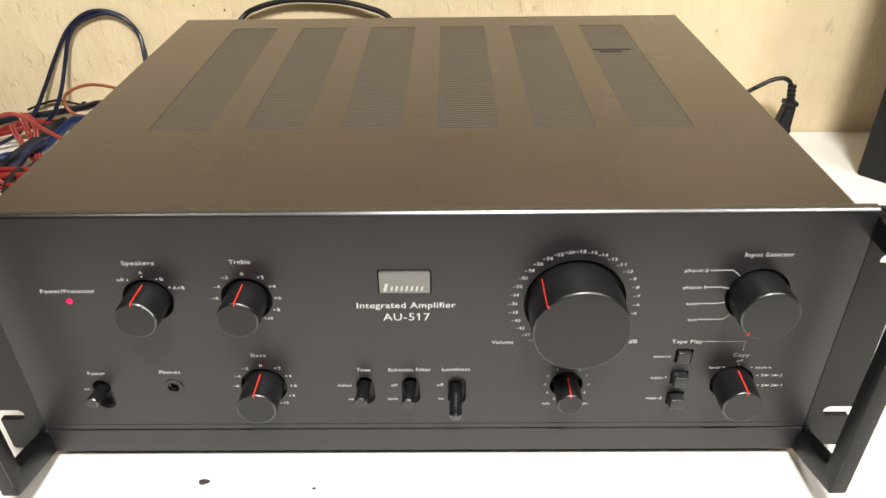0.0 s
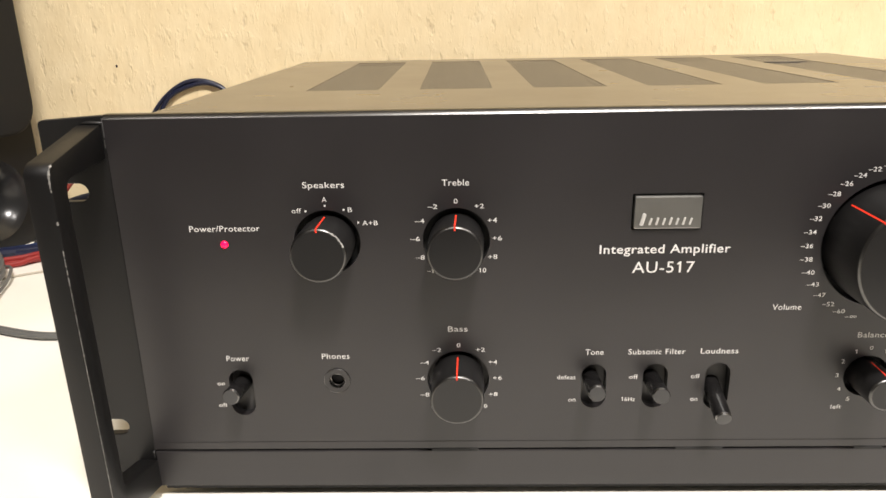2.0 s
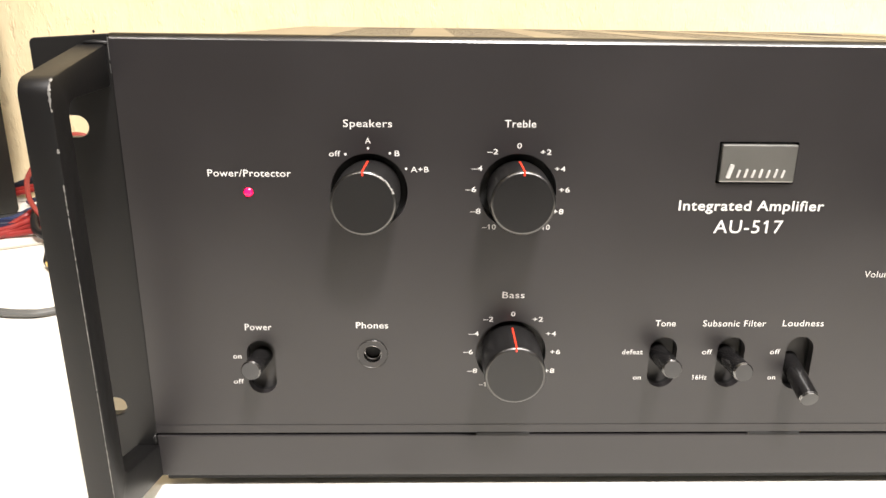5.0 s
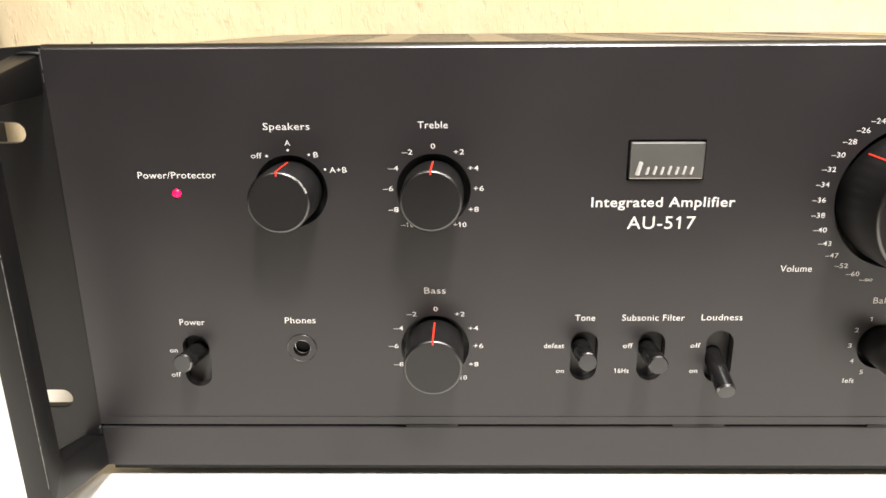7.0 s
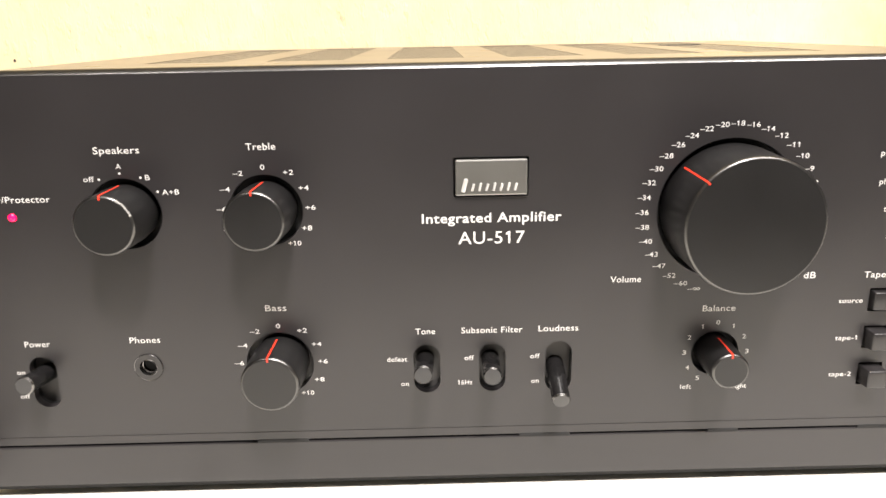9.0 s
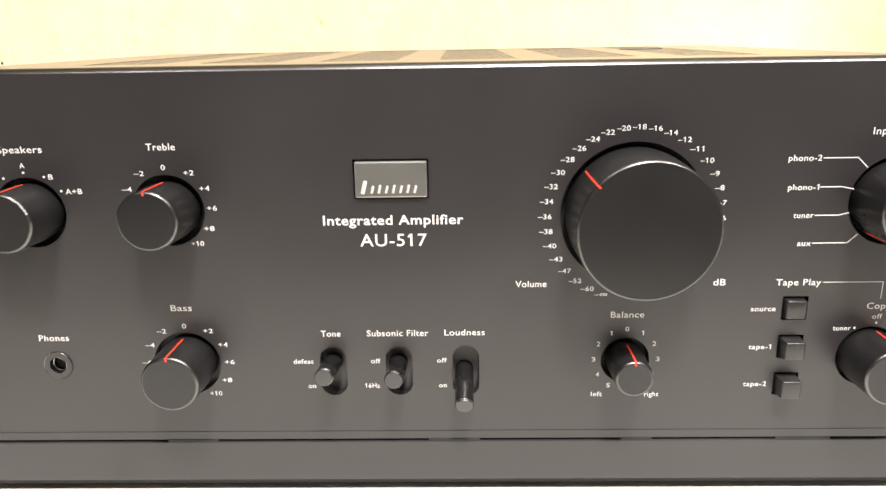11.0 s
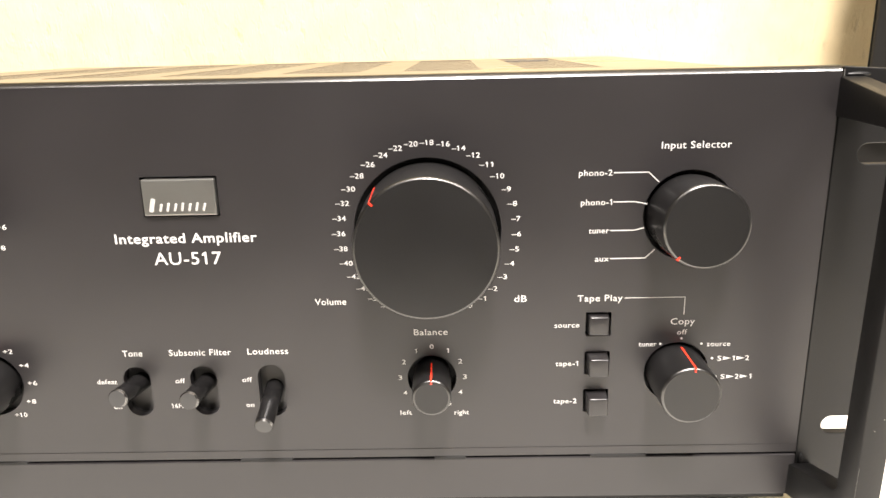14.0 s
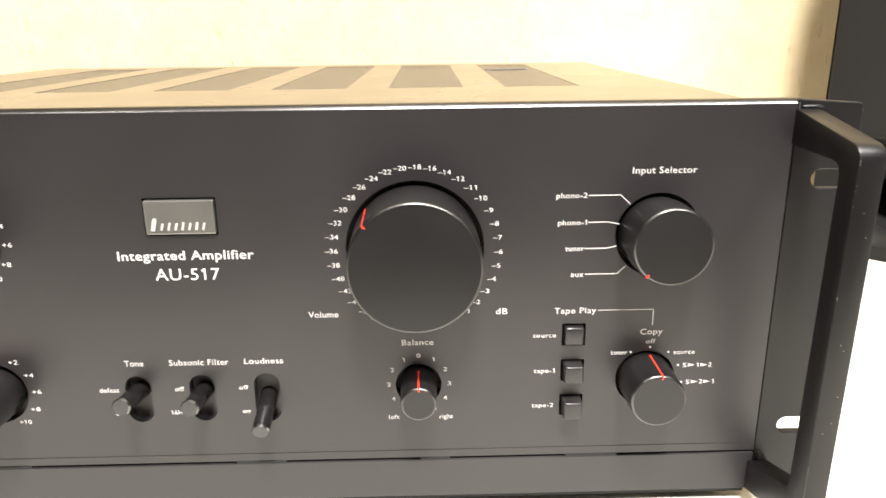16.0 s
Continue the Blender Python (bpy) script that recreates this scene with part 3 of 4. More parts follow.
def outline(body, bold):
    """Corners, faces and right end of a run of the built-in font, one unit high."""
    cu = bpy.data.curves.new("scrap", "FONT")
    cu.body, cu.size, cu.offset, cu.resolution_u = body, 1.0, bold, 3
    ob = bpy.data.objects.new("scrap", cu)
    me = bpy.data.meshes.new_from_object(ob)
    bpy.data.objects.remove(ob)
    bpy.data.curves.remove(cu)
    points = [(v.co.x, v.co.y) for v in me.vertices]
    faces = [tuple(p.vertices) for p in me.polygons]
    bpy.data.meshes.remove(me)
    return points, faces, max((x for x, y in points), default=0.0)


CAPITAL = max(y for x, y in outline("H", 0.0)[0])


def glyph(c, bold):
    """One character and its advance; the figure one gets a flag."""
    if (c, bold) not in GLYPHS:
        points, faces, _ = outline(c, bold) if c != " " else ([], [], 0)
        advance = outline("H" + c + "H", bold)[2] - outline("HH", bold)[2]
        if c == "1":
            advance = glyph("2", bold)[2]
            stem = max(x for x, y in points) - min(x for x, y in points)
            low, high = -bold, CAPITAL + bold
            right = 0.60 * advance
            tip = right - stem - 0.24 * advance
            points = [(right - stem, low), (right, low), (right, high), (right - 0.8 * stem, high), (tip, high * 0.83), (tip, high * 0.69), (right - stem, high * 0.75)]
            faces = [(0, 1, 2, 3, 6), (3, 4, 5, 6)]
        GLYPHS[c, bold] = points, faces, advance
    return GLYPHS[c, bold]


def text(body, x, z, width, capital, bold=0.004):
    """White ink: centre x, middle of the capitals z, width and capital height in millimetres."""
    points, faces, pen = [], [], 0.0
    for c in body:
        shape, sides, advance = glyph(c, bold)
        faces += [tuple(k + len(points) for k in f) for f in sides]
        points += [(pen + px, py) for px, py in shape]
        pen += advance + TRACKING
    lo, hi = min(p[0] for p in points), max(p[0] for p in points)
    sx, sz = width / 1000 / (hi - lo), capital / 1000 / (CAPITAL + 2 * bold)
    me = bpy.data.meshes.new("lettering")
    me.from_pydata([(x + (px - (lo + hi) / 2) * sx, -0.00012, z + (py - CAPITAL / 2) * sz) for px, py in points], [], faces)
    me.materials.append(INK)
    ob = new("lettering", me)
    ob.parent = face
    return ob


def stroke(points, w=0.00030):
    """A thin printed line."""
    for (x0, z0), (x1, z1) in zip(points, points[1:]):
        n = math.hypot(x1 - x0, z1 - z0)
        m = Matrix.Translation(((x0 + x1) / 2, 0, (z0 + z1) / 2)) @ pose(0, 0, 0, 0, -math.degrees(math.atan2(z1 - z0, x1 - x0)), 0)
        part("printed_line", turned(box(-n / 2 - w / 2, n / 2 + w / 2, -0.00014, -0.00002, -w / 2, w / 2), m), INK, face)


def dot(x, z, r=0.00042):
    part("printed_dot", lathe([(0, 0.00014), (r, 0.00014), (r, 0.00002)], (x, 0, z), 12), INK, face)


L, S, N = 2.35, 1.85, 1.75
text("Power/Protector", -0.1752, 0.1218, 27.2, 2.3)
text("Speakers", -0.1361, 0.1384, 15.8, L)
text("off", -0.1470, 0.1285, 3.7, S); dot(-0.1435, 0.1283)
text("A", -0.1361, 0.1328, 1.8, S); dot(-0.1361, 0.1303)
text("B", -0.1266, 0.1287, 1.6, S); dot(-0.1290, 0.1287)
text("A+B", -0.1192, 0.1234, 5.9, S); dot(-0.1237, 0.1236)
text("Treble", -0.0865, 0.1387, 10.2, L)
text("Bass", -0.0863, 0.0791, 7.8, L)
for cx, cz in ((-0.0865, 0.1164), (-0.0861, 0.0568)):
    text("0", cx, cz + 0.0151, 1.5, N)
    for s, sign in ((-1, "\u2013"), (1, "+")):
        for n, dx, dz, w in ((2, 0.0088, 0.0131, 3.6), (4, 0.0138, 0.0075, 3.6), (6, 0.0157, 0.0004, 3.6), (8, 0.0140, -0.0071, 3.6), (10, 0.0092, -0.0126, 4.6)):
            text(sign + str(n), cx + s * dx, cz + dz, w, N)
text("Power", -0.1759, 0.0668, 9.3, L)
text("on", -0.1840, 0.0555, 2.9, S)
text("off", -0.1842, 0.0455, 3.6, S)
text("Phones", -0.1359, 0.0675, 11.3, L)
text("Tone", -0.0315, 0.0684, 7.3, L)
text("defeat", -0.0424, 0.0572, 7.5, S)
text("on", -0.0398, 0.0470, 2.9, S)
text("Subsonic Filter", -0.0066, 0.0684, 22.8, L)
text("off", -0.0152, 0.0572, 3.6, S)
text("16Hz", -0.0168, 0.0470, 5.5, S)
text("Loudness", 0.0183, 0.0685, 14.9, L)
text("off", 0.0097, 0.0573, 3.6, S)
text("on", 0.0099, 0.0470, 2.9, S)
text("Integrated Amplifier", -0.0067, 0.1117, 49.8, 3.5, 0.012)
text("AU-517", -0.0068, 0.1043, 23.8, 4.5, 0.002)
text("Volume", 0.0425, 0.0872, 11.2, L)
text("dB", 0.1103, 0.0872, 4.4, 2.4)
SCALE = ["18", "16", "14", "12", "11", "10", "9", "8", "7", "6", "5", "4", "3", "2", "1"]
for i, n in enumerate(SCALE):
    a = radians(10.15 * i + 1.0)
    text("\u2013" + n, 0.0778 + 0.0309 * math.sin(a), 0.1123 + 0.0310 * math.cos(a), 4.7 if len(n) == 2 else 3.3, N)
text("0", 0.0778 + 0.0309 * math.sin(radians(152)), 0.1123 + 0.0310 * math.cos(radians(152)), 1.5, N)
for i, n in enumerate(["20", "22", "24", "26", "28", "30", "32", "34", "36", "38", "40", "43", "47", "52", "60", "\u221e"]):
    a = radians(-10.15 * (i + 1) + 1.2)
    text("\u2013" + n, 0.0778 + 0.0309 * math.sin(a), 0.1123 + 0.0310 * math.cos(a), 4.7, N)
text("Balance", 0.0780, 0.0750, 12.2, L)
text("0", 0.0782, 0.0693, 1.4, N)
for n, dx, z in ((1, 0.0058, 0.0677), (2, 0.0103, 0.0634), (3, 0.0119, 0.0572), (4, 0.0102, 0.0510), (5, 0.0060, 0.0465)):
    for s in (-1, 1):
        text(str(n), 0.0782 + s * dx, z, 0.8 if n == 1 else 1.4, N)
text("left", 0.0680, 0.0429, 4.2, S)
text("right", 0.0887, 0.0427, 5.3, S)
text("Input Selector", 0.1688, 0.1408, 23.4, L)
for word, x, z, w in (("phono-2", 0.1354, 0.1319, 11.3), ("phono-1", 0.1360, 0.1217, 10.6), ("tuner", 0.1372, 0.1117, 7.0), ("aux", 0.1386, 0.1015, 4.8)):
    text(word, x, z, w, 2.0)
stroke([(0.1417, 0.1318), (0.1533, 0.1318), (0.1569, 0.1284)])
stroke([(0.1419, 0.1217), (0.1491, 0.1217), (0.1531, 0.1209)])
stroke([(0.1412, 0.1116), (0.1493, 0.1116), (0.1526, 0.1124)])
stroke([(0.1416, 0.1015), (0.1536, 0.1015), (0.1567, 0.1045)])
text("Tape Play", 0.1385, 0.0869, 16.0, L)
stroke([(0.1474, 0.0868), (0.1686, 0.0868), (0.1686, 0.0803)], 0.00022)
text("Copy", 0.1684, 0.0776, 8.6, L)
text("off", 0.1684, 0.0735, 3.6, S); dot(0.1684, 0.0710)
text("tuner", 0.1563, 0.0690, 6.4, S); dot(0.1609, 0.0690)
text("source", 0.1819, 0.0687, 8.3, S); dot(0.1757, 0.0688)
for a, b, x, z in (("1", "2", 0.1814, 0.0630), ("2", "1", 0.1832, 0.0557)):
    dot(x - 0.0014, z)
    text("S", x + 0.0012, z, 1.5, S)
    text(a, x + 0.0063, z, 0.8 if a == "1" else 1.4, S)
    text(b, x + 0.0112, z, 0.8 if b == "1" else 1.4, S)
    for dx in (0.0039, 0.0088):
        tri = bmesh.new()
        tri.faces.new([tri.verts.new((x + dx - 0.0014, -0.00012, z - 0.0007)), tri.verts.new((x + dx + 0.0014, -0.00012, z)), tri.verts.new((x + dx - 0.0014, -0.00012, z + 0.0007))])
        part("printed_arrow", tri, INK, face)
text("source", 0.1270, 0.0768, 8.9, S)
text("tape-1", 0.1273, 0.0618, 8.2, S)
text("tape-2", 0.1270, 0.0467, 8.6, S)


# ---- loudspeakers ----
def loudspeaker(label, corner, turn, side):
    """Built with its front along +x from the near-wall lower corner, facing -y; side -1 mirrors it."""
    root = thing("loudspeaker", label, "speaker", (*corner, 0), turn, "loudspeakers beside the amplifier")
    w, h, d = 0.175, 0.33, 0.115
    s = side
    lo, hi = sorted((0.0, s * w))
    pc, pz, pr = s * 0.0555, 0.0475, 0.0362
    part("baffle", plate(rect2(lo, hi, 0.0, h, 0.003, 2), [ring2(pc, pz, pr, 48)], 0.0, 0.010), BOX, root)
    part("cabinet", box(lo + 0.0008, hi - 0.0008, 0.0750, d, 0.0, h - 0.0008, 0.003), BOX, root, "black cabinet shell")
    for x0, x1 in ((lo + 0.0008, lo + 0.0100), (hi - 0.0100, hi - 0.0008)):
        part("side_panel", box(x0, x1, 0.0102, 0.0748, 0.0, h - 0.0008), BOX, root)
    part("top_panel", box(lo + 0.0102, hi - 0.0102, 0.0102, 0.0748, h - 0.0120, h - 0.0008), BOX, root)
    part("port", lathe([(pr + 0.0003, 0.0004), (pr - 0.0022, -0.0006), (pr - 0.006, -0.0030), (pr - 0.0105, -0.0075), (pr - 0.015, -0.0145), (pr - 0.018, -0.0240), (pr - 0.0195, -0.0400), (pr - 0.0195, -0.0700)], (pc, 0, pz), 56), PORT, root, "flared glossy black bass port", smooth=True)
    part("port_throat", lathe([(pr - 0.0190, -0.0690), (0, -0.0690)], (pc, 0, pz), 32), DARK, root)
    g = plate(rect2(lo + 0.005, hi - 0.005, 0.102, h - 0.004, 0.026, 8), [], -0.014, 0.0)
    sharp = [e for e in g.edges if e.calc_face_angle(0) > 1.2]
    bmesh.ops.bevel(g, geom=sharp, offset=0.004, segments=3, affect="EDGES", profile=0.5)
    part("grille", g, GRILLE, root, "dark cloth grille with rounded corners", smooth=True)
    return root


loudspeaker("black loudspeaker with a round bass port, toed in on the table", (0.4175, 0.3535), -47.0, 1)
loudspeaker("black loudspeaker with a round bass port, toed in beside cables", (-0.4815, 0.404), 74.0, -1)


# ---- cables ----
def cable(points, radius, mat, label, group="loose cables"):
    return tagged(part("cable", sweep(points, radius), mat, smooth=True), label, "cable", group)


def twin(points, radius, mat, label):
    """Two cores side by side, as of a twin speaker lead."""
    shift = Vector((radius * 0.95, radius * 0.5, 0))
    bm = joined(sweep([Vector(p) - shift for p in points], radius, 8), sweep([Vector(p) + shift for p in points], radius, 8))
    return tagged(part("cable", bm, mat, smooth=True), label, "cable", "loose cables")


# against the wall
cable([(-0.482, 0.4200, 0.0040), (-0.451, 0.4300, 0.0170), (-0.431, 0.4400, 0.0370), (-0.417, 0.4495, 0.0604), (-0.397, 0.4545, 0.0937), (-0.377, 0.4556, 0.1210), (-0.355, 0.4556, 0.1370), (-0.335, 0.4556, 0.1400), (-0.316, 0.4556, 0.1330), (-0.305, 0.4545, 0.1180), (-0.300, 0.4495, 0.0994), (-0.292, 0.4300, 0.0871), (-0.260, 0.3900, 0.0690), (-0.240, 0.3600, 0.0500)], 0.0021, NAVY_WIRE, "dark blue cable arching up against the wall")
cable([(-0.434, 0.4200, 0.0170), (-0.413, 0.4300, 0.0320), (-0.402, 0.4320, 0.0440), (-0.392, 0.4360, 0.0633), (-0.385, 0.4475, 0.0900), (-0.377, 0.4515, 0.1122), (-0.365, 0.4535, 0.1272), (-0.345, 0.4545, 0.1357), (-0.328, 0.4545, 0.1372), (-0.312, 0.4535, 0.1302), (-0.302, 0.4515, 0.1152), (-0.297, 0.4390, 0.0986), (-0.288, 0.4200, 0.0843), (-0.250, 0.3800, 0.0595), (-0.230, 0.3600, 0.0400)], 0.0021, NAVY_WIRE, "dark blue cable arching up against the wall")
cable([(-0.560, 0.450, 0.005), (-0.521, 0.450, 0.008), (-0.478, 0.450, 0.023), (-0.451, 0.450, 0.029), (-0.425, 0.449, 0.032), (-0.398, 0.447, 0.037), (-0.375, 0.440, 0.043), (-0.338, 0.420, 0.054), (-0.260, 0.370, 0.050)], 0.0036, SLATE_WIRE, "thick slate-black cable lying along the wall")
cable([(-0.444, 0.4525, 0.036), (-0.430, 0.4535, 0.041), (-0.410, 0.4535, 0.046), (-0.392, 0.4525, 0.043), (-0.384, 0.451, 0.042), (-0.379, 0.4505, 0.0445), (-0.374, 0.448, 0.042), (-0.360, 0.440, 0.042)], 0.0013, BLACK_WIRE, "thin black wire curling over other cables")
cable([(-0.560, 0.444, 0.005), (-0.518, 0.444, 0.007), (-0.477, 0.442, 0.016), (-0.456, 0.441, 0.023), (-0.435, 0.440, 0.027), (-0.416, 0.438, 0.027), (-0.395, 0.434, 0.029), (-0.372, 0.428, 0.036), (-0.337, 0.408, 0.046), (-0.260, 0.360, 0.040)], 0.0030, RED_WIRE, "red speaker cable lying on other cables")
cable([(-0.520, 0.432, 0.004), (-0.458, 0.432, 0.019), (-0.431, 0.431, 0.025), (-0.415, 0.429, 0.030), (-0.399, 0.424, 0.029), (-0.380, 0.412, 0.031), (-0.357, 0.400, 0.038), (-0.300, 0.360, 0.030)], 0.0022, RED_WIRE, "red speaker cable in a tangle")
cable([(-0.270, 0.360, 0.070), (-0.294, 0.385, 0.078), (-0.321, 0.400, 0.080), (-0.346, 0.410, 0.079), (-0.365, 0.412, 0.074), (-0.377, 0.412, 0.066), (-0.377, 0.410, 0.055), (-0.367, 0.405, 0.049), (-0.346, 0.395, 0.052), (-0.319, 0.380, 0.062), (-0.290, 0.365, 0.070)], 0.0016, COPPER_WIRE, "thin orange-brown cable curling in a loop")
# over the tangle
twin([(-0.434, 0.420, 0.044), (-0.428, 0.410, 0.048), (-0.423, 0.405, 0.038), (-0.418, 0.400, 0.020), (-0.410, 0.390, 0.010), (-0.397, 0.370, 0.005)], 0.0015, RUST_WIRE, "copper-red twin speaker lead in a tangle")
twin([(-0.432, 0.418, 0.042), (-0.424, 0.410, 0.048), (-0.416, 0.408, 0.043), (-0.414, 0.405, 0.032), (-0.413, 0.395, 0.017), (-0.408, 0.380, 0.006)], 0.0015, RUST_WIRE, "copper-red twin speaker lead in a tangle")
twin([(-0.442, 0.415, 0.034), (-0.437, 0.405, 0.036), (-0.432, 0.400, 0.027), (-0.418, 0.390, 0.010), (-0.397, 0.365, 0.004)], 0.0015, RUST_WIRE, "copper-red twin speaker lead in a tangle")
cable([(-0.320, 0.380, 0.050), (-0.364, 0.400, 0.046), (-0.384, 0.400, 0.034), (-0.404, 0.395, 0.019), (-0.424, 0.392, 0.012), (-0.447, 0.388, 0.010), (-0.454, 0.371, 0.0075), (-0.459, 0.349, 0.006), (-0.485, 0.336, 0.0048), (-0.530, 0.330, 0.0046)], 0.0044, BLUE_WIRE, "thick blue cable lying on the table")
cable([(-0.390, 0.425, 0.034), (-0.406, 0.420, 0.028), (-0.416, 0.400, 0.022), (-0.427, 0.380, 0.016), (-0.440, 0.370, 0.008), (-0.470, 0.355, 0.0052)], 0.0050, BLACK_WIRE, "thick black cable beside the amplifier")
cable([(-0.400, 0.395, 0.026), (-0.415, 0.385, 0.020), (-0.423, 0.370, 0.011), (-0.433, 0.355, 0.006), (-0.465, 0.340, 0.0050), (-0.500, 0.328, 0.0048)], 0.0046, NAVY_WIRE, "dark blue cable in a tangle")
cable([(-0.395, 0.372, 0.014), (-0.412, 0.356, 0.0070), (-0.430, 0.342, 0.0048), (-0.470, 0.326, 0.0046)], 0.0044, NAVY_WIRE, "dark blue cable in a tangle")
# red leads fanning over the table
for path in (
        [(-0.520, 0.285, 0.0026), (-0.467, 0.309, 0.0026), (-0.455, 0.318, 0.0026), (-0.436, 0.324, 0.0040), (-0.414, 0.326, 0.0080), (-0.397, 0.315, 0.0160), (-0.340, 0.310, 0.0200)],
        [(-0.522, 0.291, 0.0026), (-0.470, 0.315, 0.0030), (-0.458, 0.324, 0.0040), (-0.452, 0.338, 0.0065), (-0.445, 0.351, 0.0110), (-0.433, 0.350, 0.0150), (-0.360, 0.340, 0.0200)],
        [(-0.521, 0.288, 0.0050), (-0.469, 0.312, 0.0055), (-0.455, 0.320, 0.0060), (-0.444, 0.325, 0.0080), (-0.437, 0.334, 0.0100), (-0.427, 0.338, 0.0130), (-0.350, 0.330, 0.0220)],
        [(-0.519, 0.282, 0.0026), (-0.465, 0.306, 0.0026), (-0.453, 0.315, 0.0040), (-0.441, 0.328, 0.0058), (-0.434, 0.338, 0.0080), (-0.424, 0.343, 0.0110), (-0.360, 0.318, 0.0150)],
        [(-0.521, 0.289, 0.0026), (-0.468, 0.314, 0.0028), (-0.457, 0.325, 0.0045), (-0.448, 0.337, 0.0060), (-0.440, 0.345, 0.0085), (-0.428, 0.345, 0.0120), (-0.360, 0.330, 0.0160)]):
    cable(path, 0.0025, RED_WIRE, "bright red speaker lead running flat over the table")
cable([(-0.345, 0.360, 0.030), (-0.362, 0.343, 0.056), (-0.3706, 0.334, 0.0705), (-0.3765, 0.330, 0.0790), (-0.387, 0.329, 0.0815), (-0.402, 0.330, 0.0765), (-0.4158, 0.332, 0.0654), (-0.4267, 0.332, 0.0514), (-0.4309, 0.332, 0.0423), (-0.4304, 0.332, 0.0280), (-0.4243, 0.332, 0.0162), (-0.4164, 0.331, 0.0095), (-0.397, 0.322, 0.0045), (-0.365, 0.305, 0.0030)], 0.0020, RUST_WIRE, "copper-red cable hanging in a loop")
cable([(-0.437, 0.350, 0.016), (-0.428, 0.329, 0.0130), (-0.418, 0.312, 0.0090), (-0.401, 0.297, 0.0070), (-0.388, 0.276, 0.0068)], 0.0032, BLACK_WIRE, "black audio cable ending in a plug")
cable([(-0.404, 0.345, 0.018), (-0.409, 0.329, 0.0140), (-0.404, 0.311, 0.0110), (-0.393, 0.290, 0.0090), (-0.380, 0.266, 0.0036), (-0.365, 0.245, 0.0034)], 0.0034, BLACK_WIRE, "black audio cable lying on the table")
# grey cords
for shift in (0.0008, 0.0044):
    cable([(-0.460, 0.196 + shift, 0.0026), (-0.414, 0.180 + shift, 0.0026), (-0.394, 0.172 + shift, 0.0026), (-0.371, 0.164 + shift, 0.0026), (-0.354, 0.161 + shift, 0.0026), (-0.339, 0.164 + shift, 0.0026), (-0.318, 0.184 + shift, 0.0026), (-0.290, 0.215 + shift, 0.0026), (-0.240, 0.240 + shift, 0.0026)], 0.0018, GREY_WIRE, "grey cord lying on the table")
cable([(-0.560, 0.300, 0.0200), (-0.537, 0.332, 0.0160), (-0.515, 0.342, 0.0110), (-0.494, 0.332, 0.0090), (-0.473, 0.308, 0.0100), (-0.456, 0.280, 0.0080), (-0.445, 0.233, 0.0075), (-0.431, 0.196, 0.0078), (-0.413, 0.154, 0.0030), (-0.400, 0.120, 0.0026)], 0.0018, GREY_WIRE, "grey cord bent in a loose loop")
cable([(-0.552, 0.292, 0.0170), (-0.528, 0.322, 0.0130), (-0.508, 0.332, 0.0090), (-0.489, 0.323, 0.0075), (-0.468, 0.299, 0.0085), (-0.450, 0.272, 0.0060), (-0.439, 0.227, 0.0072), (-0.425, 0.190, 0.0076), (-0.408, 0.150, 0.0030), (-0.394, 0.118, 0.0026)], 0.0018, GREY_WIRE, "grey cord bent in a loose loop")
cable([(-0.480, 0.300, 0.0020), (-0.455, 0.290, 0.0070), (-0.442, 0.268, 0.0065), (-0.436, 0.248, 0.0040), (-0.422, 0.209, 0.0076), (-0.411, 0.180, 0.0078), (-0.399, 0.148, 0.0020), (-0.385, 0.112, 0.0018)], 0.0012, GREY_WIRE, "thin grey cord bent in a loose loop")
cable([(-0.470, 0.268, 0.0011), (-0.4378, 0.2892, 0.0011), (-0.4243, 0.2970, 0.0011), (-0.4100, 0.3069, 0.0011), (-0.380, 0.330, 0.0011)], 0.0009, PALE_WIRE, "thin pale wire lying on the table")
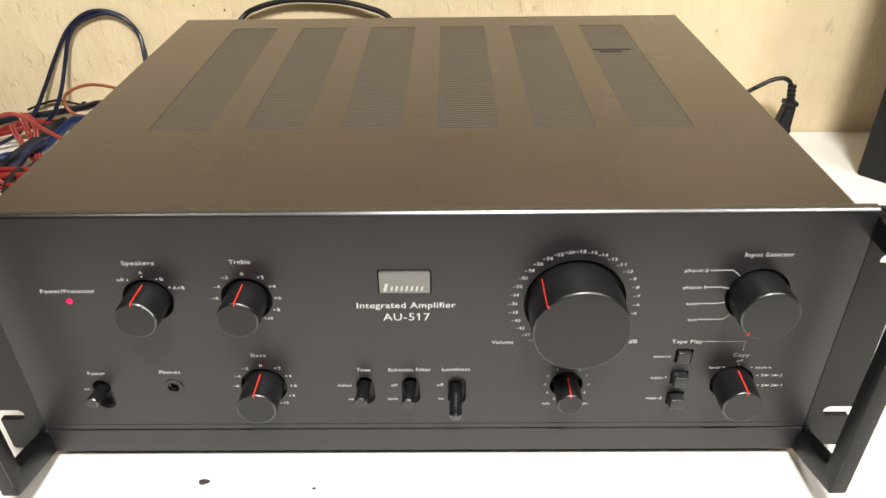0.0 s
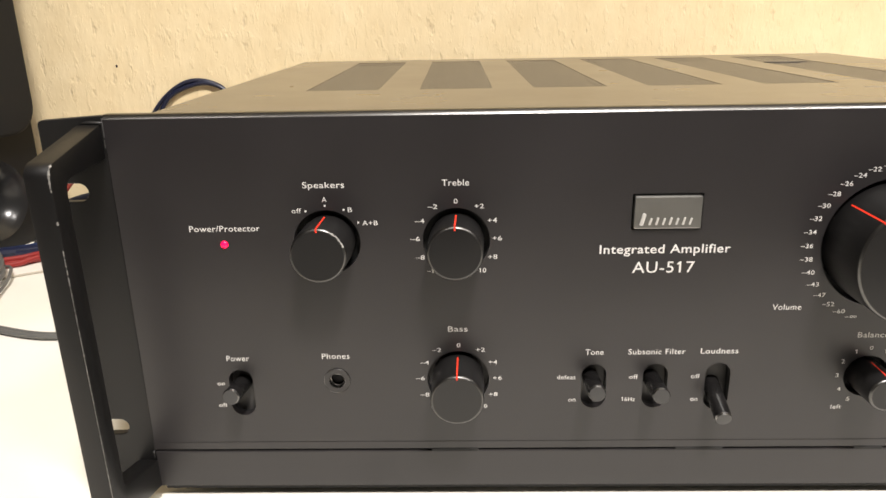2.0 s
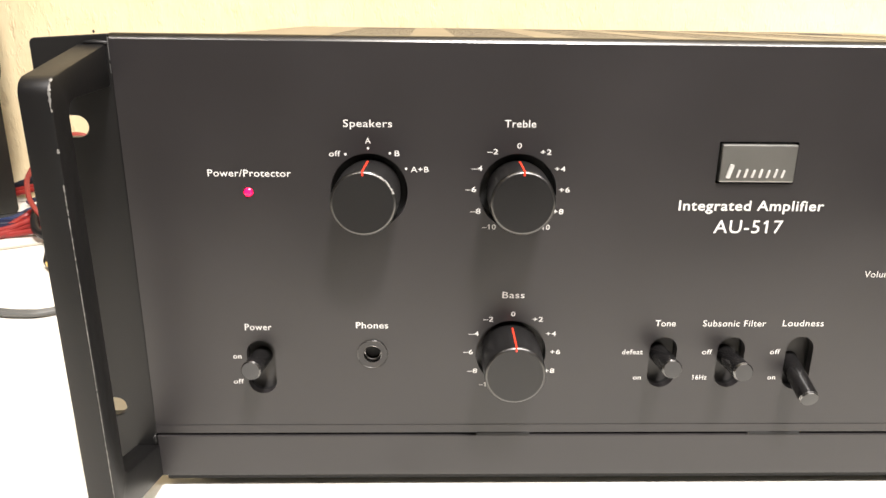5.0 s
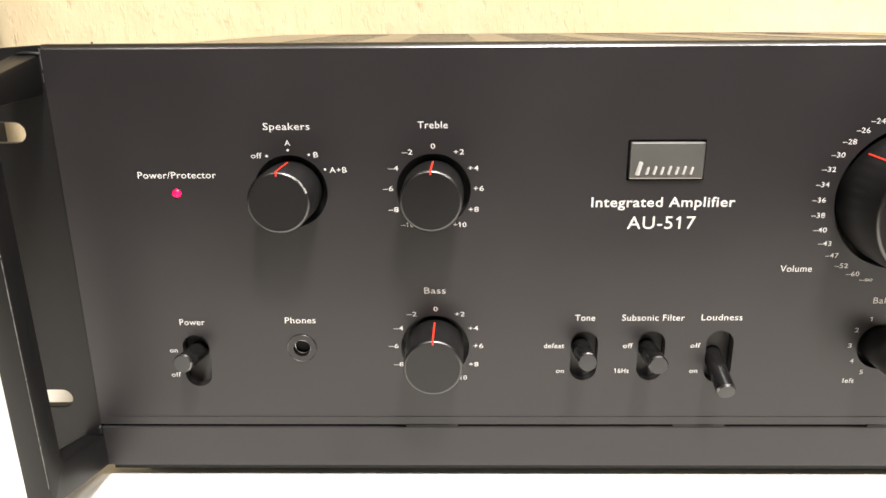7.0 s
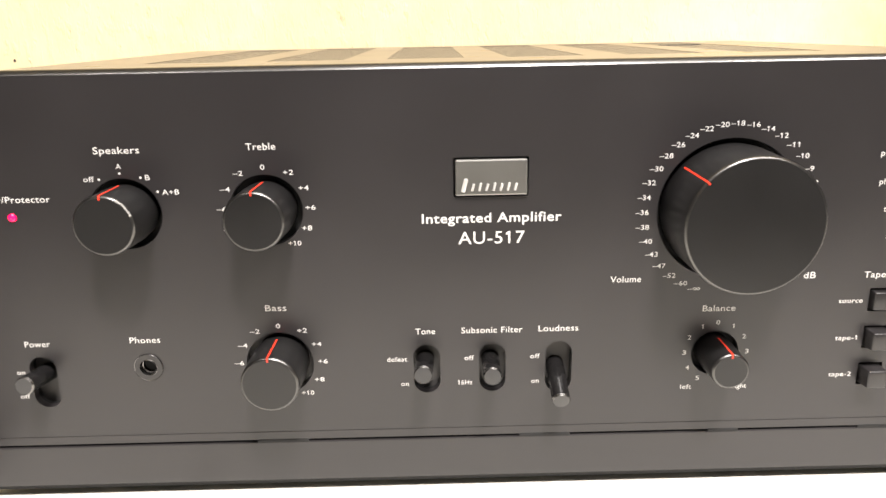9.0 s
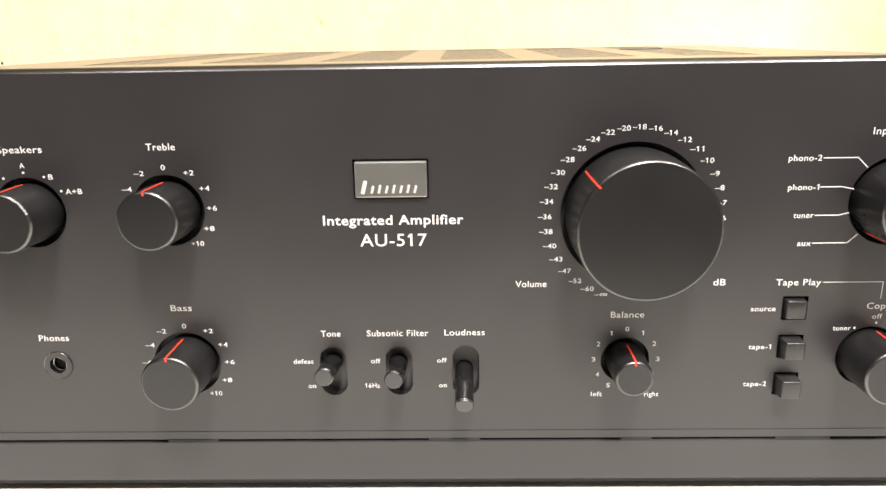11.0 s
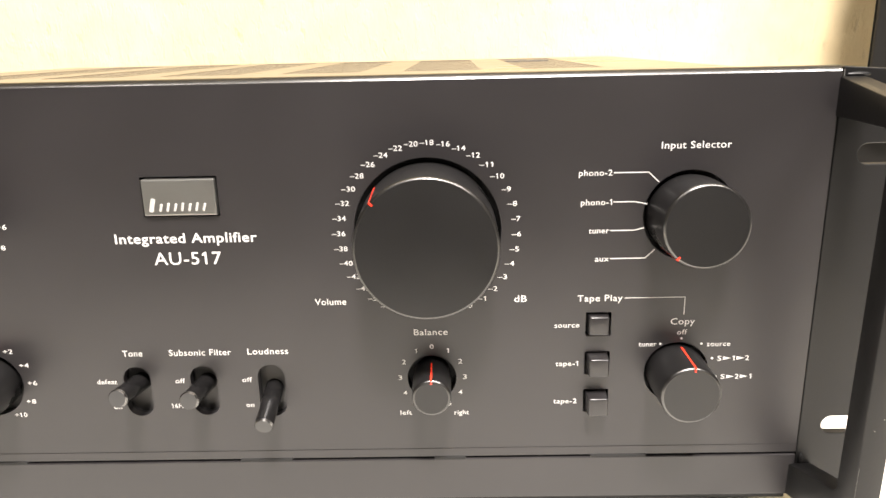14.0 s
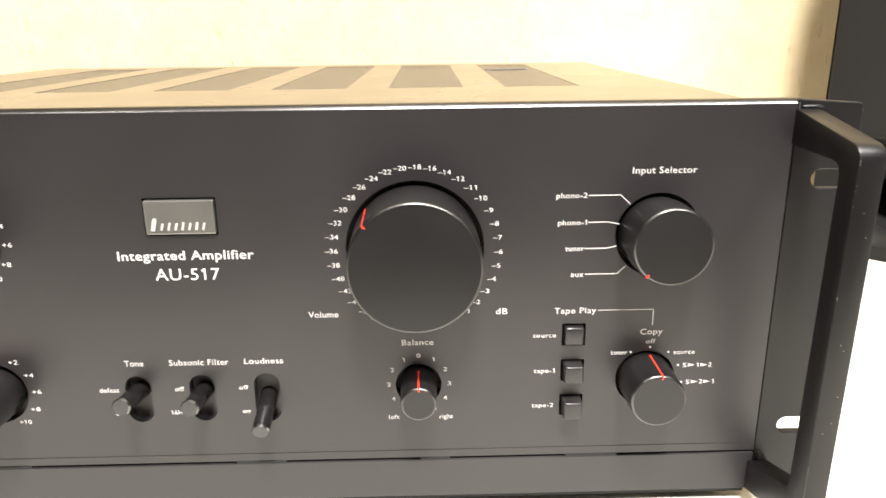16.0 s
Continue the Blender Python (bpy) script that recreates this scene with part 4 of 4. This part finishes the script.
# behind the amplifier
cable([(-0.215, 0.350, 0.060), (-0.206, 0.420, 0.112), (-0.192, 0.447, 0.134), (-0.176, 0.449, 0.143), (-0.150, 0.450, 0.149), (-0.127, 0.450, 0.150), (-0.094, 0.450, 0.148), (-0.066, 0.449, 0.142), (-0.044, 0.446, 0.132), (-0.018, 0.420, 0.105), (0.010, 0.380, 0.060), (0.020, 0.345, 0.040)], 0.0027, BLACK_WIRE, "black cable arching behind the amplifier")
plug_tip = thing("audio_plug", "black audio plug with a gold tip lying on the table", "plug", (-0.3755, 0.2480, 0.0066), 25)
part("plug_barrel", lathe([(0, -0.030), (0.003, -0.030), (0.0055, -0.022), (0.0060, 0.0), (0, 0.0)], steps=20), BLACK_WIRE, plug_tip, smooth=True)
part("plug_shell", lathe([(0.0044, 0.0), (0.0046, 0.006), (0.0040, 0.007), (0, 0.007)], steps=20), GOLD, plug_tip, "gold plated shell", smooth=True)

def wedge(w0, w1, d0, d1, z0, z1):
    """A bevelled block that widens from z0 to z1."""
    bm = box(-1, 1, -1, 1, 0, 1)
    for v in bm.verts:
        top = v.co.z > 0.5
        v.co = (v.co.x * (w0 if top else w1), v.co.y * (d0 if top else d1), z0 if top else z1)
    bmesh.ops.bevel(bm, geom=bm.edges[:], offset=0.002, segments=2, affect="EDGES")
    return bm


# mains connector hanging by its cord against the wall
mains = thing("mains_connector", "black mains connector on a cord, hanging against the wall", "power plug", (0.367, 0.4230, 0.008))
part("cord", sweep([(-0.150, -0.078, 0.030), (-0.095, -0.030, 0.040), (-0.047, 0.0, 0.051), (-0.037, 0.0, 0.057), (-0.024, 0.0, 0.064), (-0.013, 0.0, 0.066), (-0.006, 0.0, 0.063), (-0.002, 0.0, 0.057)], 0.0023), BLACK_WIRE, mains, smooth=True)
for k in range(4):
    part("strain_relief_rib", turned(lathe([(0, 0.0018), (0.0041, 0.0016), (0.0044, 0.0), (0.0041, -0.0016), (0, -0.0018)], steps=18), Matrix.Translation((-0.0015 + 0.0006 * k, 0, 0.0570 - 0.0046 * k)) @ pose(0, 0, 0, -90)), BLACK_WIRE, mains)
part("connector_body", turned(joined(wedge(0.0072, 0.0100, 0.0075, 0.0085, -0.004, -0.031), box(-0.0088, 0.0088, -0.0078, 0.0078, -0.005, 0.000, 0.0015), box(-0.0106, 0.0106, -0.0088, 0.0088, -0.034, -0.0285, 0.0015)), Matrix.Translation((0.001, 0, 0.0420)) @ pose(0, 0, 0, 0, 6, 0) @ Matrix.Diagonal((0.78, 0.8, 1.0, 1))), BLACK_WIRE, mains, smooth=True)
